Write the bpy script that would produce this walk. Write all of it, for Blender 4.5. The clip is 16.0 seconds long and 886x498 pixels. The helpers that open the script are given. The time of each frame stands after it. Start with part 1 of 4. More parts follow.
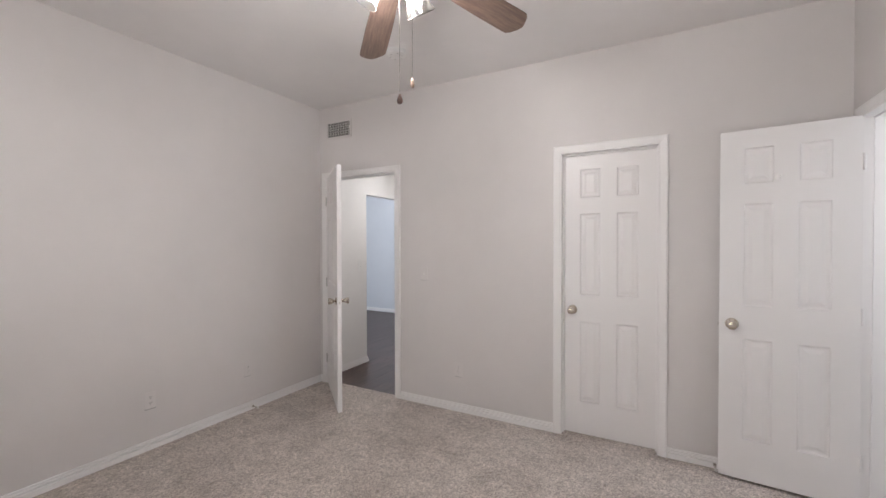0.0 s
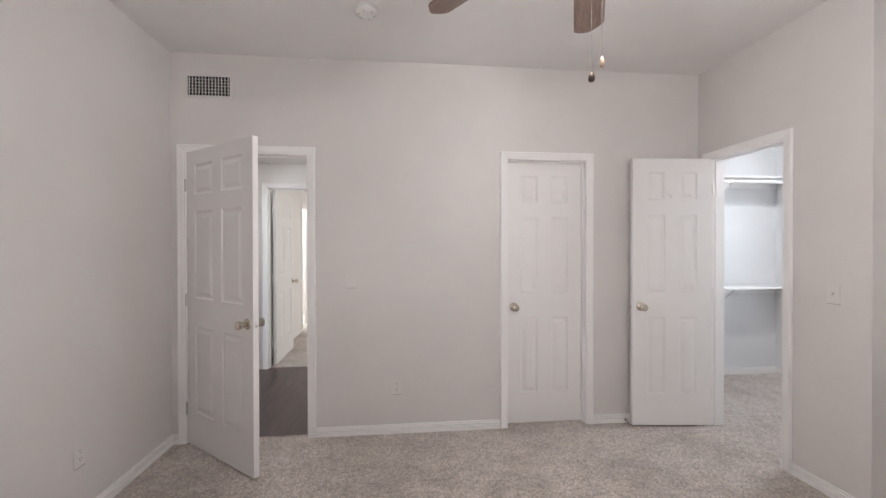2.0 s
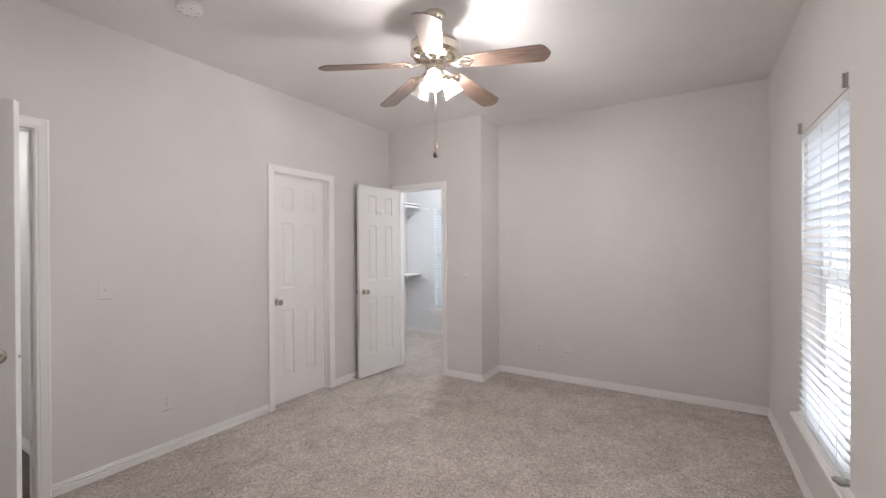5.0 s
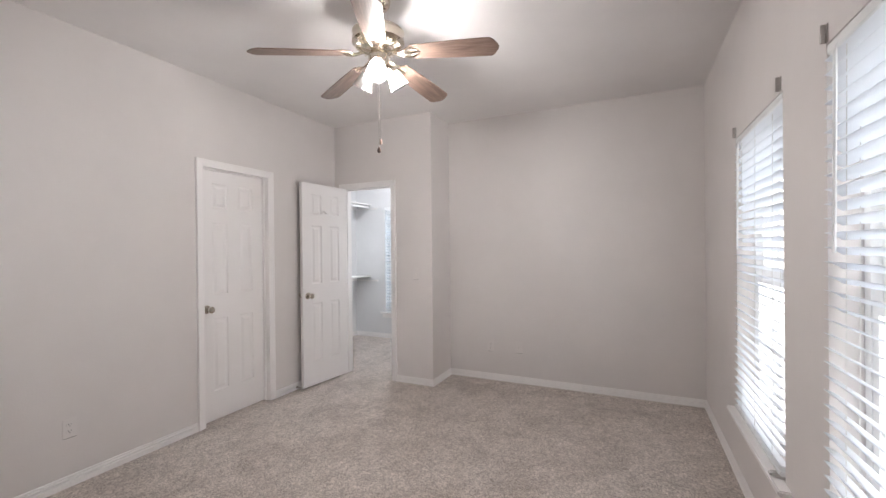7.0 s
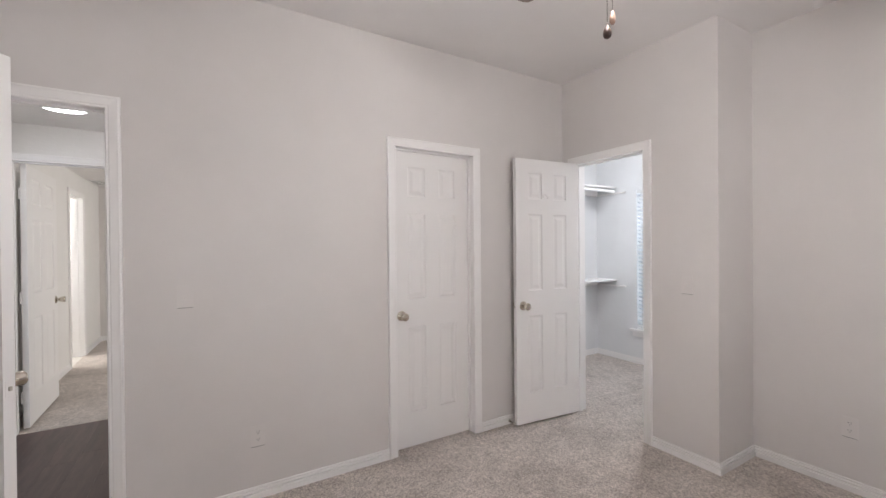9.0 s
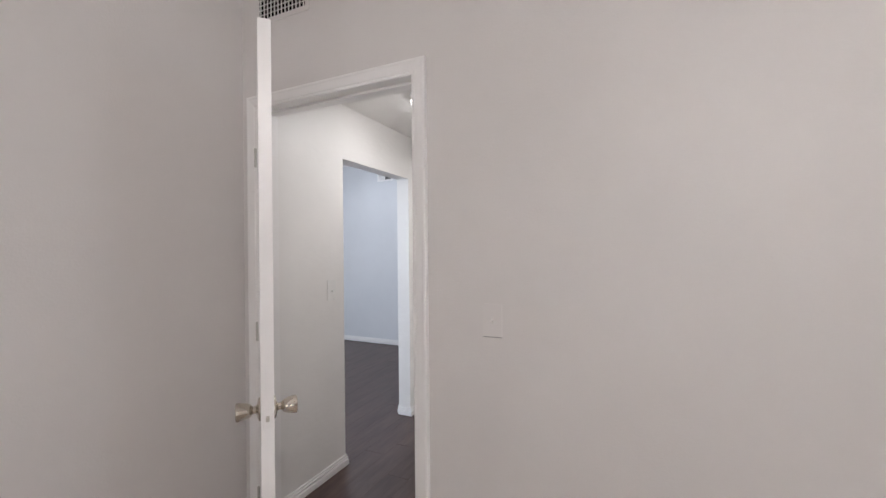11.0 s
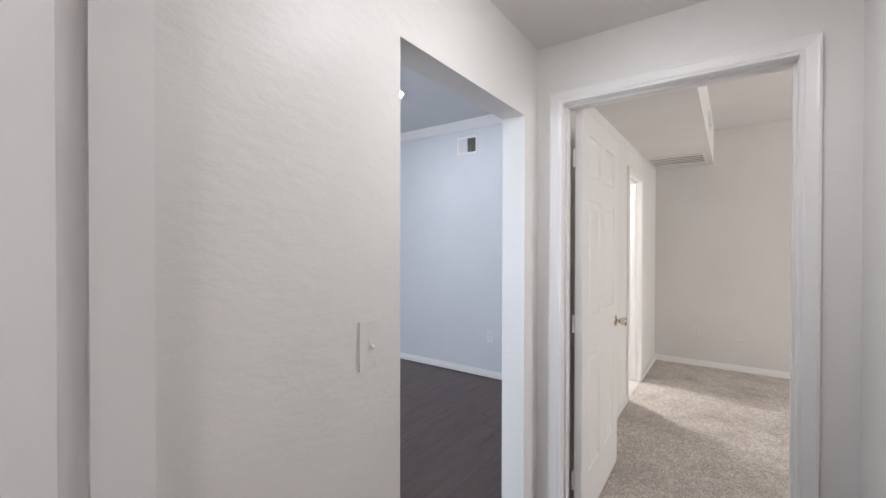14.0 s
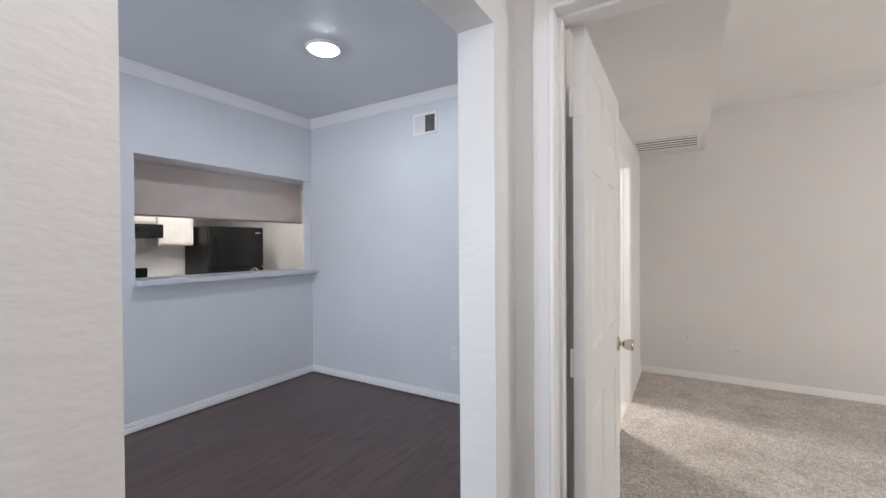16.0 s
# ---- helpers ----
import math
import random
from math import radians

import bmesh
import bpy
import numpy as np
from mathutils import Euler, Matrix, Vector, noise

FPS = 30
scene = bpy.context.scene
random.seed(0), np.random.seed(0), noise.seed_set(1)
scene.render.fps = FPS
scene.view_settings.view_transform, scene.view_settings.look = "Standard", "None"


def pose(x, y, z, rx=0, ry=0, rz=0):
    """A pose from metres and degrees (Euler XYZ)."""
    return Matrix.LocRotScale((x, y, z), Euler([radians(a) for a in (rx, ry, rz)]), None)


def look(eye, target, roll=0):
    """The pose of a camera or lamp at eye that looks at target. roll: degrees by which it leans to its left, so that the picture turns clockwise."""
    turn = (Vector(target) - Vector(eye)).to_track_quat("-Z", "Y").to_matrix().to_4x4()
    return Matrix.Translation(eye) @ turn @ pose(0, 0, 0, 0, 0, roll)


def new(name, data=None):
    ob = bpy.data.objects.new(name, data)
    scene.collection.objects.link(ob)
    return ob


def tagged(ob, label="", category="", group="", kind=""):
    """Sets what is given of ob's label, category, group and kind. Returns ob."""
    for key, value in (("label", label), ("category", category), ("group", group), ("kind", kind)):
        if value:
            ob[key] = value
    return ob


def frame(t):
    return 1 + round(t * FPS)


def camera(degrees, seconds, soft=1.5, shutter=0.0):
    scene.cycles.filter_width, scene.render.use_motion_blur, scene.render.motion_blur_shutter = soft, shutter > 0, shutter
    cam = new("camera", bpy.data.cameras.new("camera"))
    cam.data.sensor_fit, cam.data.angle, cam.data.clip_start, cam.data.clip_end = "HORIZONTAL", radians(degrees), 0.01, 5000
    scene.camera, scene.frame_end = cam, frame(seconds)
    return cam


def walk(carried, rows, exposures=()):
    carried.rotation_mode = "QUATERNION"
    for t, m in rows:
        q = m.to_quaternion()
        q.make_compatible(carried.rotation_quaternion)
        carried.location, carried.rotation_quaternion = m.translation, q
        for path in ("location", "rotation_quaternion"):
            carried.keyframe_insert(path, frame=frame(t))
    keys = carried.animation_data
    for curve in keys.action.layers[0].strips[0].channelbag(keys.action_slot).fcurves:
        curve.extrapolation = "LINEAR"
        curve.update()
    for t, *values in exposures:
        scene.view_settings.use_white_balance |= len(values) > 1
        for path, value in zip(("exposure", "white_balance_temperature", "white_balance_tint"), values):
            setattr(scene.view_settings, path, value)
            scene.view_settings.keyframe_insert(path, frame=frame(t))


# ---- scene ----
cam = camera(95.1, 16.0)
PATH = [
    (0, (-0.017, -0.015, 1.402), (-0.977, 1.739, 1.373), -0.1),
    (0.5, (-0.381, 0.019, 1.406), (-1.085, 1.891, 1.383), -0.1),
    (1, (-0.754, -0.022, 1.403), (-1.149, 1.939, 1.38), -0.1),
    (1.5, (-1.118, -0.016, 1.392), (-1.201, 1.982, 1.369), -0.1),
    (2, (-1.486, -0.024, 1.389), (-1.28, 1.965, 1.374), -0.1),
    (2.5, (-1.798, -0.018, 1.393), (-1.297, 1.918, 1.377), -0.1),
    (3, (-2.11, 0.028, 1.384), (-1.292, 1.853, 1.374), -0.1),
    (3.5, (-2.402, 0.028, 1.389), (-1.32, 1.71, 1.374), -0.2),
    (4, (-2.627, 0.026, 1.374), (-1.279, 1.503, 1.357), -0.2),
    (4.5, (-2.784, -0.002, 1.382), (-1.234, 1.263, 1.37), -0.2),
    (5, (-2.884, -0.057, 1.385), (-1.178, 0.988, 1.378), -0.3),
    (7.3, (-2.687, -0.018, 1.389), (-0.874, 0.826, 1.383), -0.6),
    (7.5, (-2.598, 0.007, 1.382), (-0.807, 0.898, 1.378), -0.6),
    (8, (-2.363, 0.180, 1.384), (-0.699, 1.289, 1.370), -0.5),
    (8.5, (-2.055, 0.349, 1.367), (-0.637, 1.76, 1.36), -0.5),
    (9, (-1.778, 0.546, 1.384), (-0.754, 2.264, 1.371), -0.5),
    (9.5, (-1.585, 0.781, 1.375), (-1.026, 2.701, 1.369), -0.4),
    (10, (-1.413, 1.049, 1.384), (-1.368, 3.049, 1.364), -0.3),
    (10.2, (-1.369, 1.164, 1.388), (-1.526, 3.158, 1.374), -0.3),
    (12.3, (-1.717, 2.364, 1.386), (-3.194, 3.712, 1.365), -0.1),
    (12.5, (-1.803, 2.44, 1.385), (-3.31, 3.754, 1.36), 0.2),
    (13, (-2.023, 2.6, 1.386), (-3.538, 3.906, 1.363), 0.3),
    (13.5, (-2.224, 2.738, 1.385), (-3.605, 4.184, 1.368), 0.1),
    (14, (-2.351, 2.89, 1.393), (-3.508, 4.521, 1.376), 0.1),
    (14.5, (-2.46, 3.034, 1.392), (-3.271, 4.862, 1.379), -0.0),
    (15, (-2.561, 3.199, 1.382), (-3.108, 5.123, 1.371), -0.1),
    (15.3, (-2.582, 3.318, 1.385), (-3.149, 5.236, 1.372), -0.3),
    (15.5, (-2.6, 3.404, 1.384), (-3.263, 5.291, 1.369), -0.2),
    (16, (-2.662, 3.58, 1.382), (-3.695, 5.292, 1.363), -0.4),
]
EXPOSURE = [(0, 0.0, 6550, 13), (10.2, 0.0, 6550, 13), (12.5, 0.04, 6500, 13), (13.0, 0.10, 6470, 13), (14.0, 0.07, 6470, 13), (15.0, 0.02, 6480, 13), (16.0, 0.0, 6500, 13)]
walk(cam, [(t, look(eye, target, roll)) for t, eye, target, roll in PATH], EXPOSURE)

# ---- light ----
world = bpy.data.worlds.new("world")
scene.world = world
world.use_nodes = True
wn = world.node_tree
sky = wn.nodes.new("ShaderNodeTexSky")
sky.sky_type, sky.sun_disc = "NISHITA", False
sky.sun_elevation, sky.sun_rotation = radians(50), radians(200)
wn.links.new(sky.outputs["Color"], wn.nodes["Background"].inputs["Color"])
wn.nodes["Background"].inputs["Strength"].default_value = 0.1

DAY = (1.0, 0.985, 0.98)
WARM = (1.0, 0.98, 0.96)
BULB, DINING, HALL, BATH, KITCHEN = 1180, 152, 31, 165, 24


def area(name, m, power, color, width, height):
    data = bpy.data.lights.new(name, "AREA")
    data.energy, data.color, data.shape, data.size, data.size_y = power, color, "RECTANGLE", width, height
    ob = new(name, data)
    ob.matrix_world = m
    return ob


# daylight standing in the window openings, outside the panes
area("daylight_bedroom_east", pose(-0.230, -0.746, 1.212, 90, 0, 0), 19.5, DAY, 0.82, 1.62)
area("daylight_bedroom_west", pose(-1.475, -0.746, 1.212, 90, 0, 0), 19.5, DAY, 0.82, 1.62)
area("daylight_closet", pose(2.726, 2.74, 1.212, 90, 0, 90), 29, (0.84, 0.93, 1.0), 1.40, 1.62)
# lamp in an added, unseen window; lights dining room and hall
area("daylight_living_added", pose(-4.8, 1.45, 1.35, 90, 0, 0), 62, (0.77, 0.88, 1.0), 1.9, 1.5)
# fill for the second bedroom, in an east window added out of view
area("daylight_second_added", pose(1.55, 6.4, 1.4, 90, 0, 90), 61, (0.97, 0.985, 0.94), 1.5, 1.5)

# ---- materials ----


def nodes_of(name, rough=0.5, metal=0.0):
    m = bpy.data.materials.new(name)
    m.use_nodes = True
    nt = m.node_tree
    b = nt.nodes["Principled BSDF"]
    b.inputs["Roughness"].default_value, b.inputs["Metallic"].default_value = rough, metal
    return m, nt, b


def add(nt, kind, **values):
    n = nt.nodes.new(kind)
    for key, value in values.items():
        n.inputs[key.replace("_", " ")].default_value = value
    return n


def ramp(nt, source, c0, c1, p0=0.3, p1=0.7):
    r = nt.nodes.new("ShaderNodeValToRGB")
    r.color_ramp.elements[0].position, r.color_ramp.elements[0].color = p0, (*c0, 1)
    r.color_ramp.elements[1].position, r.color_ramp.elements[1].color = p1, (*c1, 1)
    nt.links.new(source, r.inputs["Fac"])
    return r.outputs["Color"]


def mixed(nt, a, b, fac, how="MIX"):
    n = nt.nodes.new("ShaderNodeMix")
    n.data_type, n.blend_type = "RGBA", how
    for value, socket in ((fac, n.inputs["Factor"]), (a, n.inputs[6]), (b, n.inputs[7])):
        if isinstance(value, (int, float, tuple)):
            socket.default_value = value
        else:
            nt.links.new(value, socket)
    return n.outputs[2]


def bumped(nt, b, height, strength, distance):
    n = add(nt, "ShaderNodeBump", Strength=strength, Distance=distance)
    nt.links.new(height, n.inputs["Height"])
    nt.links.new(n.outputs["Normal"], b.inputs["Normal"])


def places(nt):
    return nt.nodes.new("ShaderNodeTexCoord").outputs["Object"]


def noisy(nt, coords, scale, detail=4.0, rough=0.5):
    n = add(nt, "ShaderNodeTexNoise", Scale=scale, Detail=detail, Roughness=rough)
    nt.links.new(coords, n.inputs["Vector"])
    return n.outputs["Fac"]


def paint(name, color, rough, peel=0.35, peel_scale=110.0, spread=0.03, uneven=0.03, depth=0.002, stroke=1.0):
    """Rolled wall paint: orange peel, faint roller mottling and scuffs."""
    m, nt, b = nodes_of(name, rough)
    c = places(nt)
    broad = noisy(nt, c, 1.7, 5.0, 0.6)
    lo = tuple(v * (1 - spread) for v in color)
    hi = tuple(min(1, v * (1 + spread)) for v in color)
    nt.links.new(ramp(nt, broad, lo, hi), b.inputs["Base Color"])
    r = add(nt, "ShaderNodeMapRange", From_Min=0.3, From_Max=0.7, To_Min=rough - uneven, To_Max=rough + uneven)
    nt.links.new(noisy(nt, c, 6.0), r.inputs["Value"])
    nt.links.new(r.outputs["Result"], b.inputs["Roughness"])
    flat = add(nt, "ShaderNodeMapping")
    flat.inputs["Scale"].default_value = (1.0, 1.0, stroke)
    nt.links.new(c, flat.inputs["Vector"])
    bumped(nt, b, noisy(nt, flat.outputs["Vector"], peel_scale, 3.0, 0.6), peel, depth)
    return m


def plain(name, color, rough=0.5, metal=0.0, grain=0.0, scale=60.0):
    m, nt, b = nodes_of(name, rough, metal)
    c = places(nt)
    nt.links.new(ramp(nt, noisy(nt, c, scale * 0.1), tuple(v * 0.94 for v in color), tuple(min(1, v * 1.05) for v in color)), b.inputs["Base Color"])
    r = add(nt, "ShaderNodeMapRange", From_Min=0.3, From_Max=0.7, To_Min=max(0.02, rough - 0.05), To_Max=rough + 0.05)
    nt.links.new(noisy(nt, c, scale * 0.3), r.inputs["Value"])
    nt.links.new(r.outputs["Result"], b.inputs["Roughness"])
    if grain:
        bumped(nt, b, noisy(nt, c, scale), grain, 0.001)
    return m


def glowing(name, color, strength):
    m, nt, b = nodes_of(name)
    b.inputs["Base Color"].default_value = (0.9, 0.9, 0.9, 1)
    b.inputs["Emission Color"].default_value = (*color, 1)
    b.inputs["Emission Strength"].default_value = strength
    return m


def carpet_material():
    m, nt, b = nodes_of("beige_carpet", 0.95)
    c = places(nt)
    tuft = add(nt, "ShaderNodeTexVoronoi", Scale=155.0, Randomness=1.0)
    nt.links.new(c, tuft.inputs["Vector"])
    speck = ramp(nt, tuft.outputs["Color"], (0.335, 0.289, 0.259), (0.75, 0.667, 0.607), 0.12, 0.86)
    clump = ramp(nt, noisy(nt, c, 34.0, 5.0, 0.65), (0.84, 0.84, 0.84), (1.08, 1.08, 1.08), 0.36, 0.60)
    blot = ramp(nt, noisy(nt, c, 8.0, 6.0, 0.68), (0.86, 0.855, 0.85), (1.04, 1.04, 1.04), 0.36, 0.56)
    wear = ramp(nt, noisy(nt, c, 2.4, 6.0, 0.62), (0.84, 0.83, 0.82), (1.04, 1.04, 1.04), 0.36, 0.54)
    tone = mixed(nt, mixed(nt, speck, clump, 1.0, "MULTIPLY"), mixed(nt, blot, wear, 1.0, "MULTIPLY"), 1.0, "MULTIPLY")
    nt.links.new(tone, b.inputs["Base Color"])
    b.inputs["Specular IOR Level"].default_value = 0.15
    b.inputs["Sheen Weight"].default_value = 0.25
    high = nt.nodes.new("ShaderNodeMath")
    high.operation = "MULTIPLY_ADD"
    nt.links.new(tuft.outputs["Distance"], high.inputs[0])
    high.inputs[1].default_value = -0.6
    nt.links.new(noisy(nt, c, 60.0, 6.0, 0.7), high.inputs[2])
    bumped(nt, b, high.outputs["Value"], 0.9, 0.008)
    return m


def wood_material(name, dark, light, rough, stretch, scale=1.0, bump=0.15):
    """Grain runs along the local x axis; each piece shifts by its own random."""
    m, nt, b = nodes_of(name, rough)
    c = places(nt)
    info = nt.nodes.new("ShaderNodeObjectInfo")
    shift = add(nt, "ShaderNodeVectorMath")
    shift.operation = "MULTIPLY_ADD"
    nt.links.new(info.outputs["Random"], shift.inputs[0])
    shift.inputs[1].default_value = (37.0, 53.0, 11.0)
    nt.links.new(c, shift.inputs[2])
    squeeze = add(nt, "ShaderNodeMapping")
    squeeze.inputs["Scale"].default_value = (scale, scale * stretch, scale * stretch)
    nt.links.new(shift.outputs["Vector"], squeeze.inputs["Vector"])
    ring = noisy(nt, squeeze.outputs["Vector"], 2.2, 7.0, 0.62)
    fine = noisy(nt, squeeze.outputs["Vector"], 11.0, 4.0, 0.6)
    base = ramp(nt, ring, dark, light, 0.34, 0.66)
    streak = ramp(nt, fine, (0.88, 0.88, 0.88), (1.07, 1.07, 1.07), 0.35, 0.65)
    tone = add(nt, "ShaderNodeMapRange", To_Min=0.9, To_Max=1.1)
    nt.links.new(info.outputs["Random"], tone.inputs["Value"])
    nt.links.new(mixed(nt, mixed(nt, base, streak, 1.0, "MULTIPLY"), tone.outputs["Result"], 1.0, "MULTIPLY"), b.inputs["Base Color"])
    bumped(nt, b, fine, bump, 0.001)
    return m


def shade_glass():
    """Ribbed pressed glass: half clear, half scattering, glossy skin."""
    m, nt, b = nodes_of("ribbed_glass", 0.15)
    out = nt.nodes["Material Output"]
    clear = add(nt, "ShaderNodeBsdfTransparent", Color=(0.95, 0.95, 0.95, 1))
    milk = add(nt, "ShaderNodeBsdfTranslucent", Color=(0.62, 0.605, 0.58, 1))
    gloss = add(nt, "ShaderNodeBsdfGlossy", Roughness=0.12)
    one = add(nt, "ShaderNodeMixShader", Fac=0.5)
    two = add(nt, "ShaderNodeMixShader", Fac=0.14)
    nt.links.new(clear.outputs[0], one.inputs[1])
    nt.links.new(milk.outputs[0], one.inputs[2])
    nt.links.new(one.outputs[0], two.inputs[1])
    nt.links.new(gloss.outputs[0], two.inputs[2])
    nt.links.new(two.outputs[0], out.inputs["Surface"])
    return m


def slat_vinyl():
    """White vinyl slat that lets some daylight through."""
    m, nt, b = nodes_of("blind_vinyl", 0.4)
    out = nt.nodes["Material Output"]
    b.inputs["Base Color"].default_value = (0.86, 0.87, 0.88, 1)
    # daylight's blue is put into the transmitted colour, as the lamps are neutral
    through_light = add(nt, "ShaderNodeBsdfTranslucent", Color=(0.81, 0.86, 0.92, 1))
    mix = add(nt, "ShaderNodeMixShader", Fac=0.42)
    nt.links.new(b.outputs[0], mix.inputs[1])
    nt.links.new(through_light.outputs[0], mix.inputs[2])
    nt.links.new(mix.outputs[0], out.inputs["Surface"])
    return m


def pane_glass():
    m, nt, b = nodes_of("window_glass", 0.02)
    b.inputs["Transmission Weight"].default_value = 1.0
    b.inputs["Base Color"].default_value = (0.95, 0.98, 0.97, 1)
    b.inputs["IOR"].default_value = 1.45
    return m


WALL = paint("wall_paint", (0.705, 0.672, 0.657), 0.42)
# closet's east and north walls, lighter and bluer than the bedroom's
CLOSET_WALL = paint("wall_closet_bluish", (0.76, 0.765, 0.77), 0.42)
HALL_WALL = paint("wall_paint_hall", (0.825, 0.805, 0.785), 0.44, 0.6, 17.0, depth=0.003, stroke=2.3)
CEIL = paint("ceiling_paint", (0.80, 0.775, 0.765), 0.6, 0.5, 60.0)
# dining daylight's blue cast is put into both colours; ceiling slightly darker
DINING_WALL = paint("wall_dining_bluish_light", (0.70, 0.71, 0.73), 0.42)
DINING_CEIL = paint("ceiling_dining_bluish_light", (0.66, 0.67, 0.69), 0.36, 0.5, 40.0)
KITCHEN_WALL = paint("wall_paint_kitchen", (0.80, 0.775, 0.75), 0.45)
TRIM = paint("trim_enamel", (0.875, 0.855, 0.845), 0.30, 0.04, 220.0, 0.01, 0.008)
DOOR = paint("door_enamel", (0.85, 0.83, 0.82), 0.33, 0.04, 220.0, 0.01, 0.008)
PLATE_WHITE = plain("white_plate_plastic", (0.80, 0.79, 0.77), 0.3)
PLATE_PAINTED = paint("painted_plate", (0.725, 0.692, 0.677), 0.4, 0.05, 200.0)
# near-black for pieces that stand for shade in slots, joints and ducts
SLOT_SHADE = plain("slot_shade_black", (0.05, 0.05, 0.05), 0.6)
CARPET = carpet_material()
PLANK = wood_material("dark_plank_vinyl", (0.066, 0.041, 0.037), (0.112, 0.071, 0.064), 0.37, 8.0, 1.3, 0.06)
SUBFLOOR = plain("plank_joint", (0.028, 0.020, 0.019), 0.8)
BLADE = wood_material("walnut_blade", (0.125, 0.080, 0.062), (0.235, 0.162, 0.128), 0.40, 12.0, 3.2)
NICKEL = plain("polished_nickel", (0.72, 0.66, 0.56), 0.13, 1.0)
NICKEL_DULL = plain("satin_nickel", (0.55, 0.52, 0.47), 0.28, 1.0)
STEEL = plain("zinc_steel", (0.55, 0.53, 0.51), 0.4, 1.0)
CHAIN = plain("dull_bead_chain", (0.20, 0.18, 0.16), 0.45, 1.0)
GLASS_SHADE = shade_glass()
BULB_LIT = glowing("lit_bulb", WARM, BULB)
BULB_OFF = plain("frosted_bulb", (0.45, 0.44, 0.42), 0.4)
VINYL = slat_vinyl()
VINYL_SOLID = plain("white_vinyl", (0.82, 0.83, 0.83), 0.35)
PANE = pane_glass()
GRILLE = plain("grille_enamel", (0.74, 0.72, 0.69), 0.4)
# black without gloss, for flat sheets standing in for a duct's darkness
DUCT_SHADE = plain("duct_shade_black", (0.004, 0.004, 0.004), 0.98)
DUCT_SHADE.node_tree.nodes["Principled BSDF"].inputs["Specular IOR Level"].default_value = 0.0
# grey for shallower gaps, their shade put into the colour
GAP_SHADE = plain("gap_shade_grey", (0.20, 0.185, 0.17), 0.8)
WOOD_KNOB = wood_material("dark_wood_pull", (0.034, 0.017, 0.013), (0.07, 0.038, 0.028), 0.3, 4.0, 20.0)
IVORY = plain("ivory_pull", (0.34, 0.24, 0.19), 0.35)
DETECTOR = plain("detector_plastic", (0.80, 0.785, 0.77), 0.4)
LED = glowing("led_diffuser_cool", (0.86, 0.92, 1.0), DINING)
DOME = glowing("dome_diffuser", (0.97, 0.98, 0.98), HALL)
BATH_GLOW = glowing("bath_fill", (0.98, 0.99, 0.95), BATH)
COUNTER = plain("laminate_ledge", (0.62, 0.63, 0.66), 0.35)
CABINET = plain("cream_cabinet", (0.74, 0.72, 0.68), 0.4)
CABINET_BACK = plain("beige_cabinet_back", (0.68, 0.575, 0.51), 0.5)
PULL_RAIL = plain("red_brown_rail", (0.30, 0.16, 0.11), 0.5)
KNOB_METAL = plain("worn_nickel", (0.62, 0.57, 0.49), 0.09, 1.0)
BLACK = plain("black_appliance", (0.012, 0.012, 0.012), 0.22)
BLACK.node_tree.nodes["Principled BSDF"].inputs["Specular IOR Level"].default_value = 0.2
BLACK_GLASS = plain("black_glass", (0.006, 0.006, 0.006), 0.08)
CHROME = plain("chrome", (0.8, 0.8, 0.8), 0.08, 1.0)
BATH_FLOOR = plain("pale_vinyl_floor", (0.6, 0.57, 0.53), 0.4)
CLOSET_GLOW = glowing("closet_diffuser", (0.90, 0.95, 1.0), 130)
KITCHEN_GLOW = glowing("kitchen_fill", (1.0, 0.98, 0.945), KITCHEN)
RUBBER = plain("white_rubber", (0.7, 0.69, 0.66), 0.7)

# ---- mesh helpers ----


def box(bm, x0, x1, y0, y1, z0, z1):
    v = [bm.verts.new((x, y, z)) for x in (x0, x1) for y in (y0, y1) for z in (z0, z1)]
    for f in ((0, 1, 3, 2), (4, 6, 7, 5), (0, 4, 5, 1), (2, 3, 7, 6), (0, 2, 6, 4), (1, 5, 7, 3)):
        bm.faces.new([v[i] for i in f])


def soft_box(x0, x1, y0, y1, z0, z1, bevel=0.003, steps=2):
    bm = bmesh.new()
    box(bm, x0, x1, y0, y1, z0, z1)
    bmesh.ops.bevel(bm, geom=bm.edges[:], offset=bevel, segments=steps, affect="EDGES")
    return bm


def lathe(bm, profile, seg=32, m=None):
    """Turns (radius, height) pairs about z."""
    rings = []
    for r, z in profile:
        if r < 1e-6:
            rings.append([bm.verts.new((0, 0, z))])
        else:
            rings.append([bm.verts.new((r * math.cos(2 * math.pi * i / seg), r * math.sin(2 * math.pi * i / seg), z)) for i in range(seg)])
    for a, b in zip(rings, rings[1:]):
        for i in range(seg):
            j = (i + 1) % seg
            if len(a) == 1 and len(b) == 1:
                continue
            if len(a) == 1:
                bm.faces.new((a[0], b[j], b[i]))
            elif len(b) == 1:
                bm.faces.new((a[i], a[j], b[0]))
            else:
                bm.faces.new((a[i], a[j], b[j], b[i]))
    if m is not None:
        bmesh.ops.transform(bm, matrix=m, verts=[v for ring in rings for v in ring])
    return bm


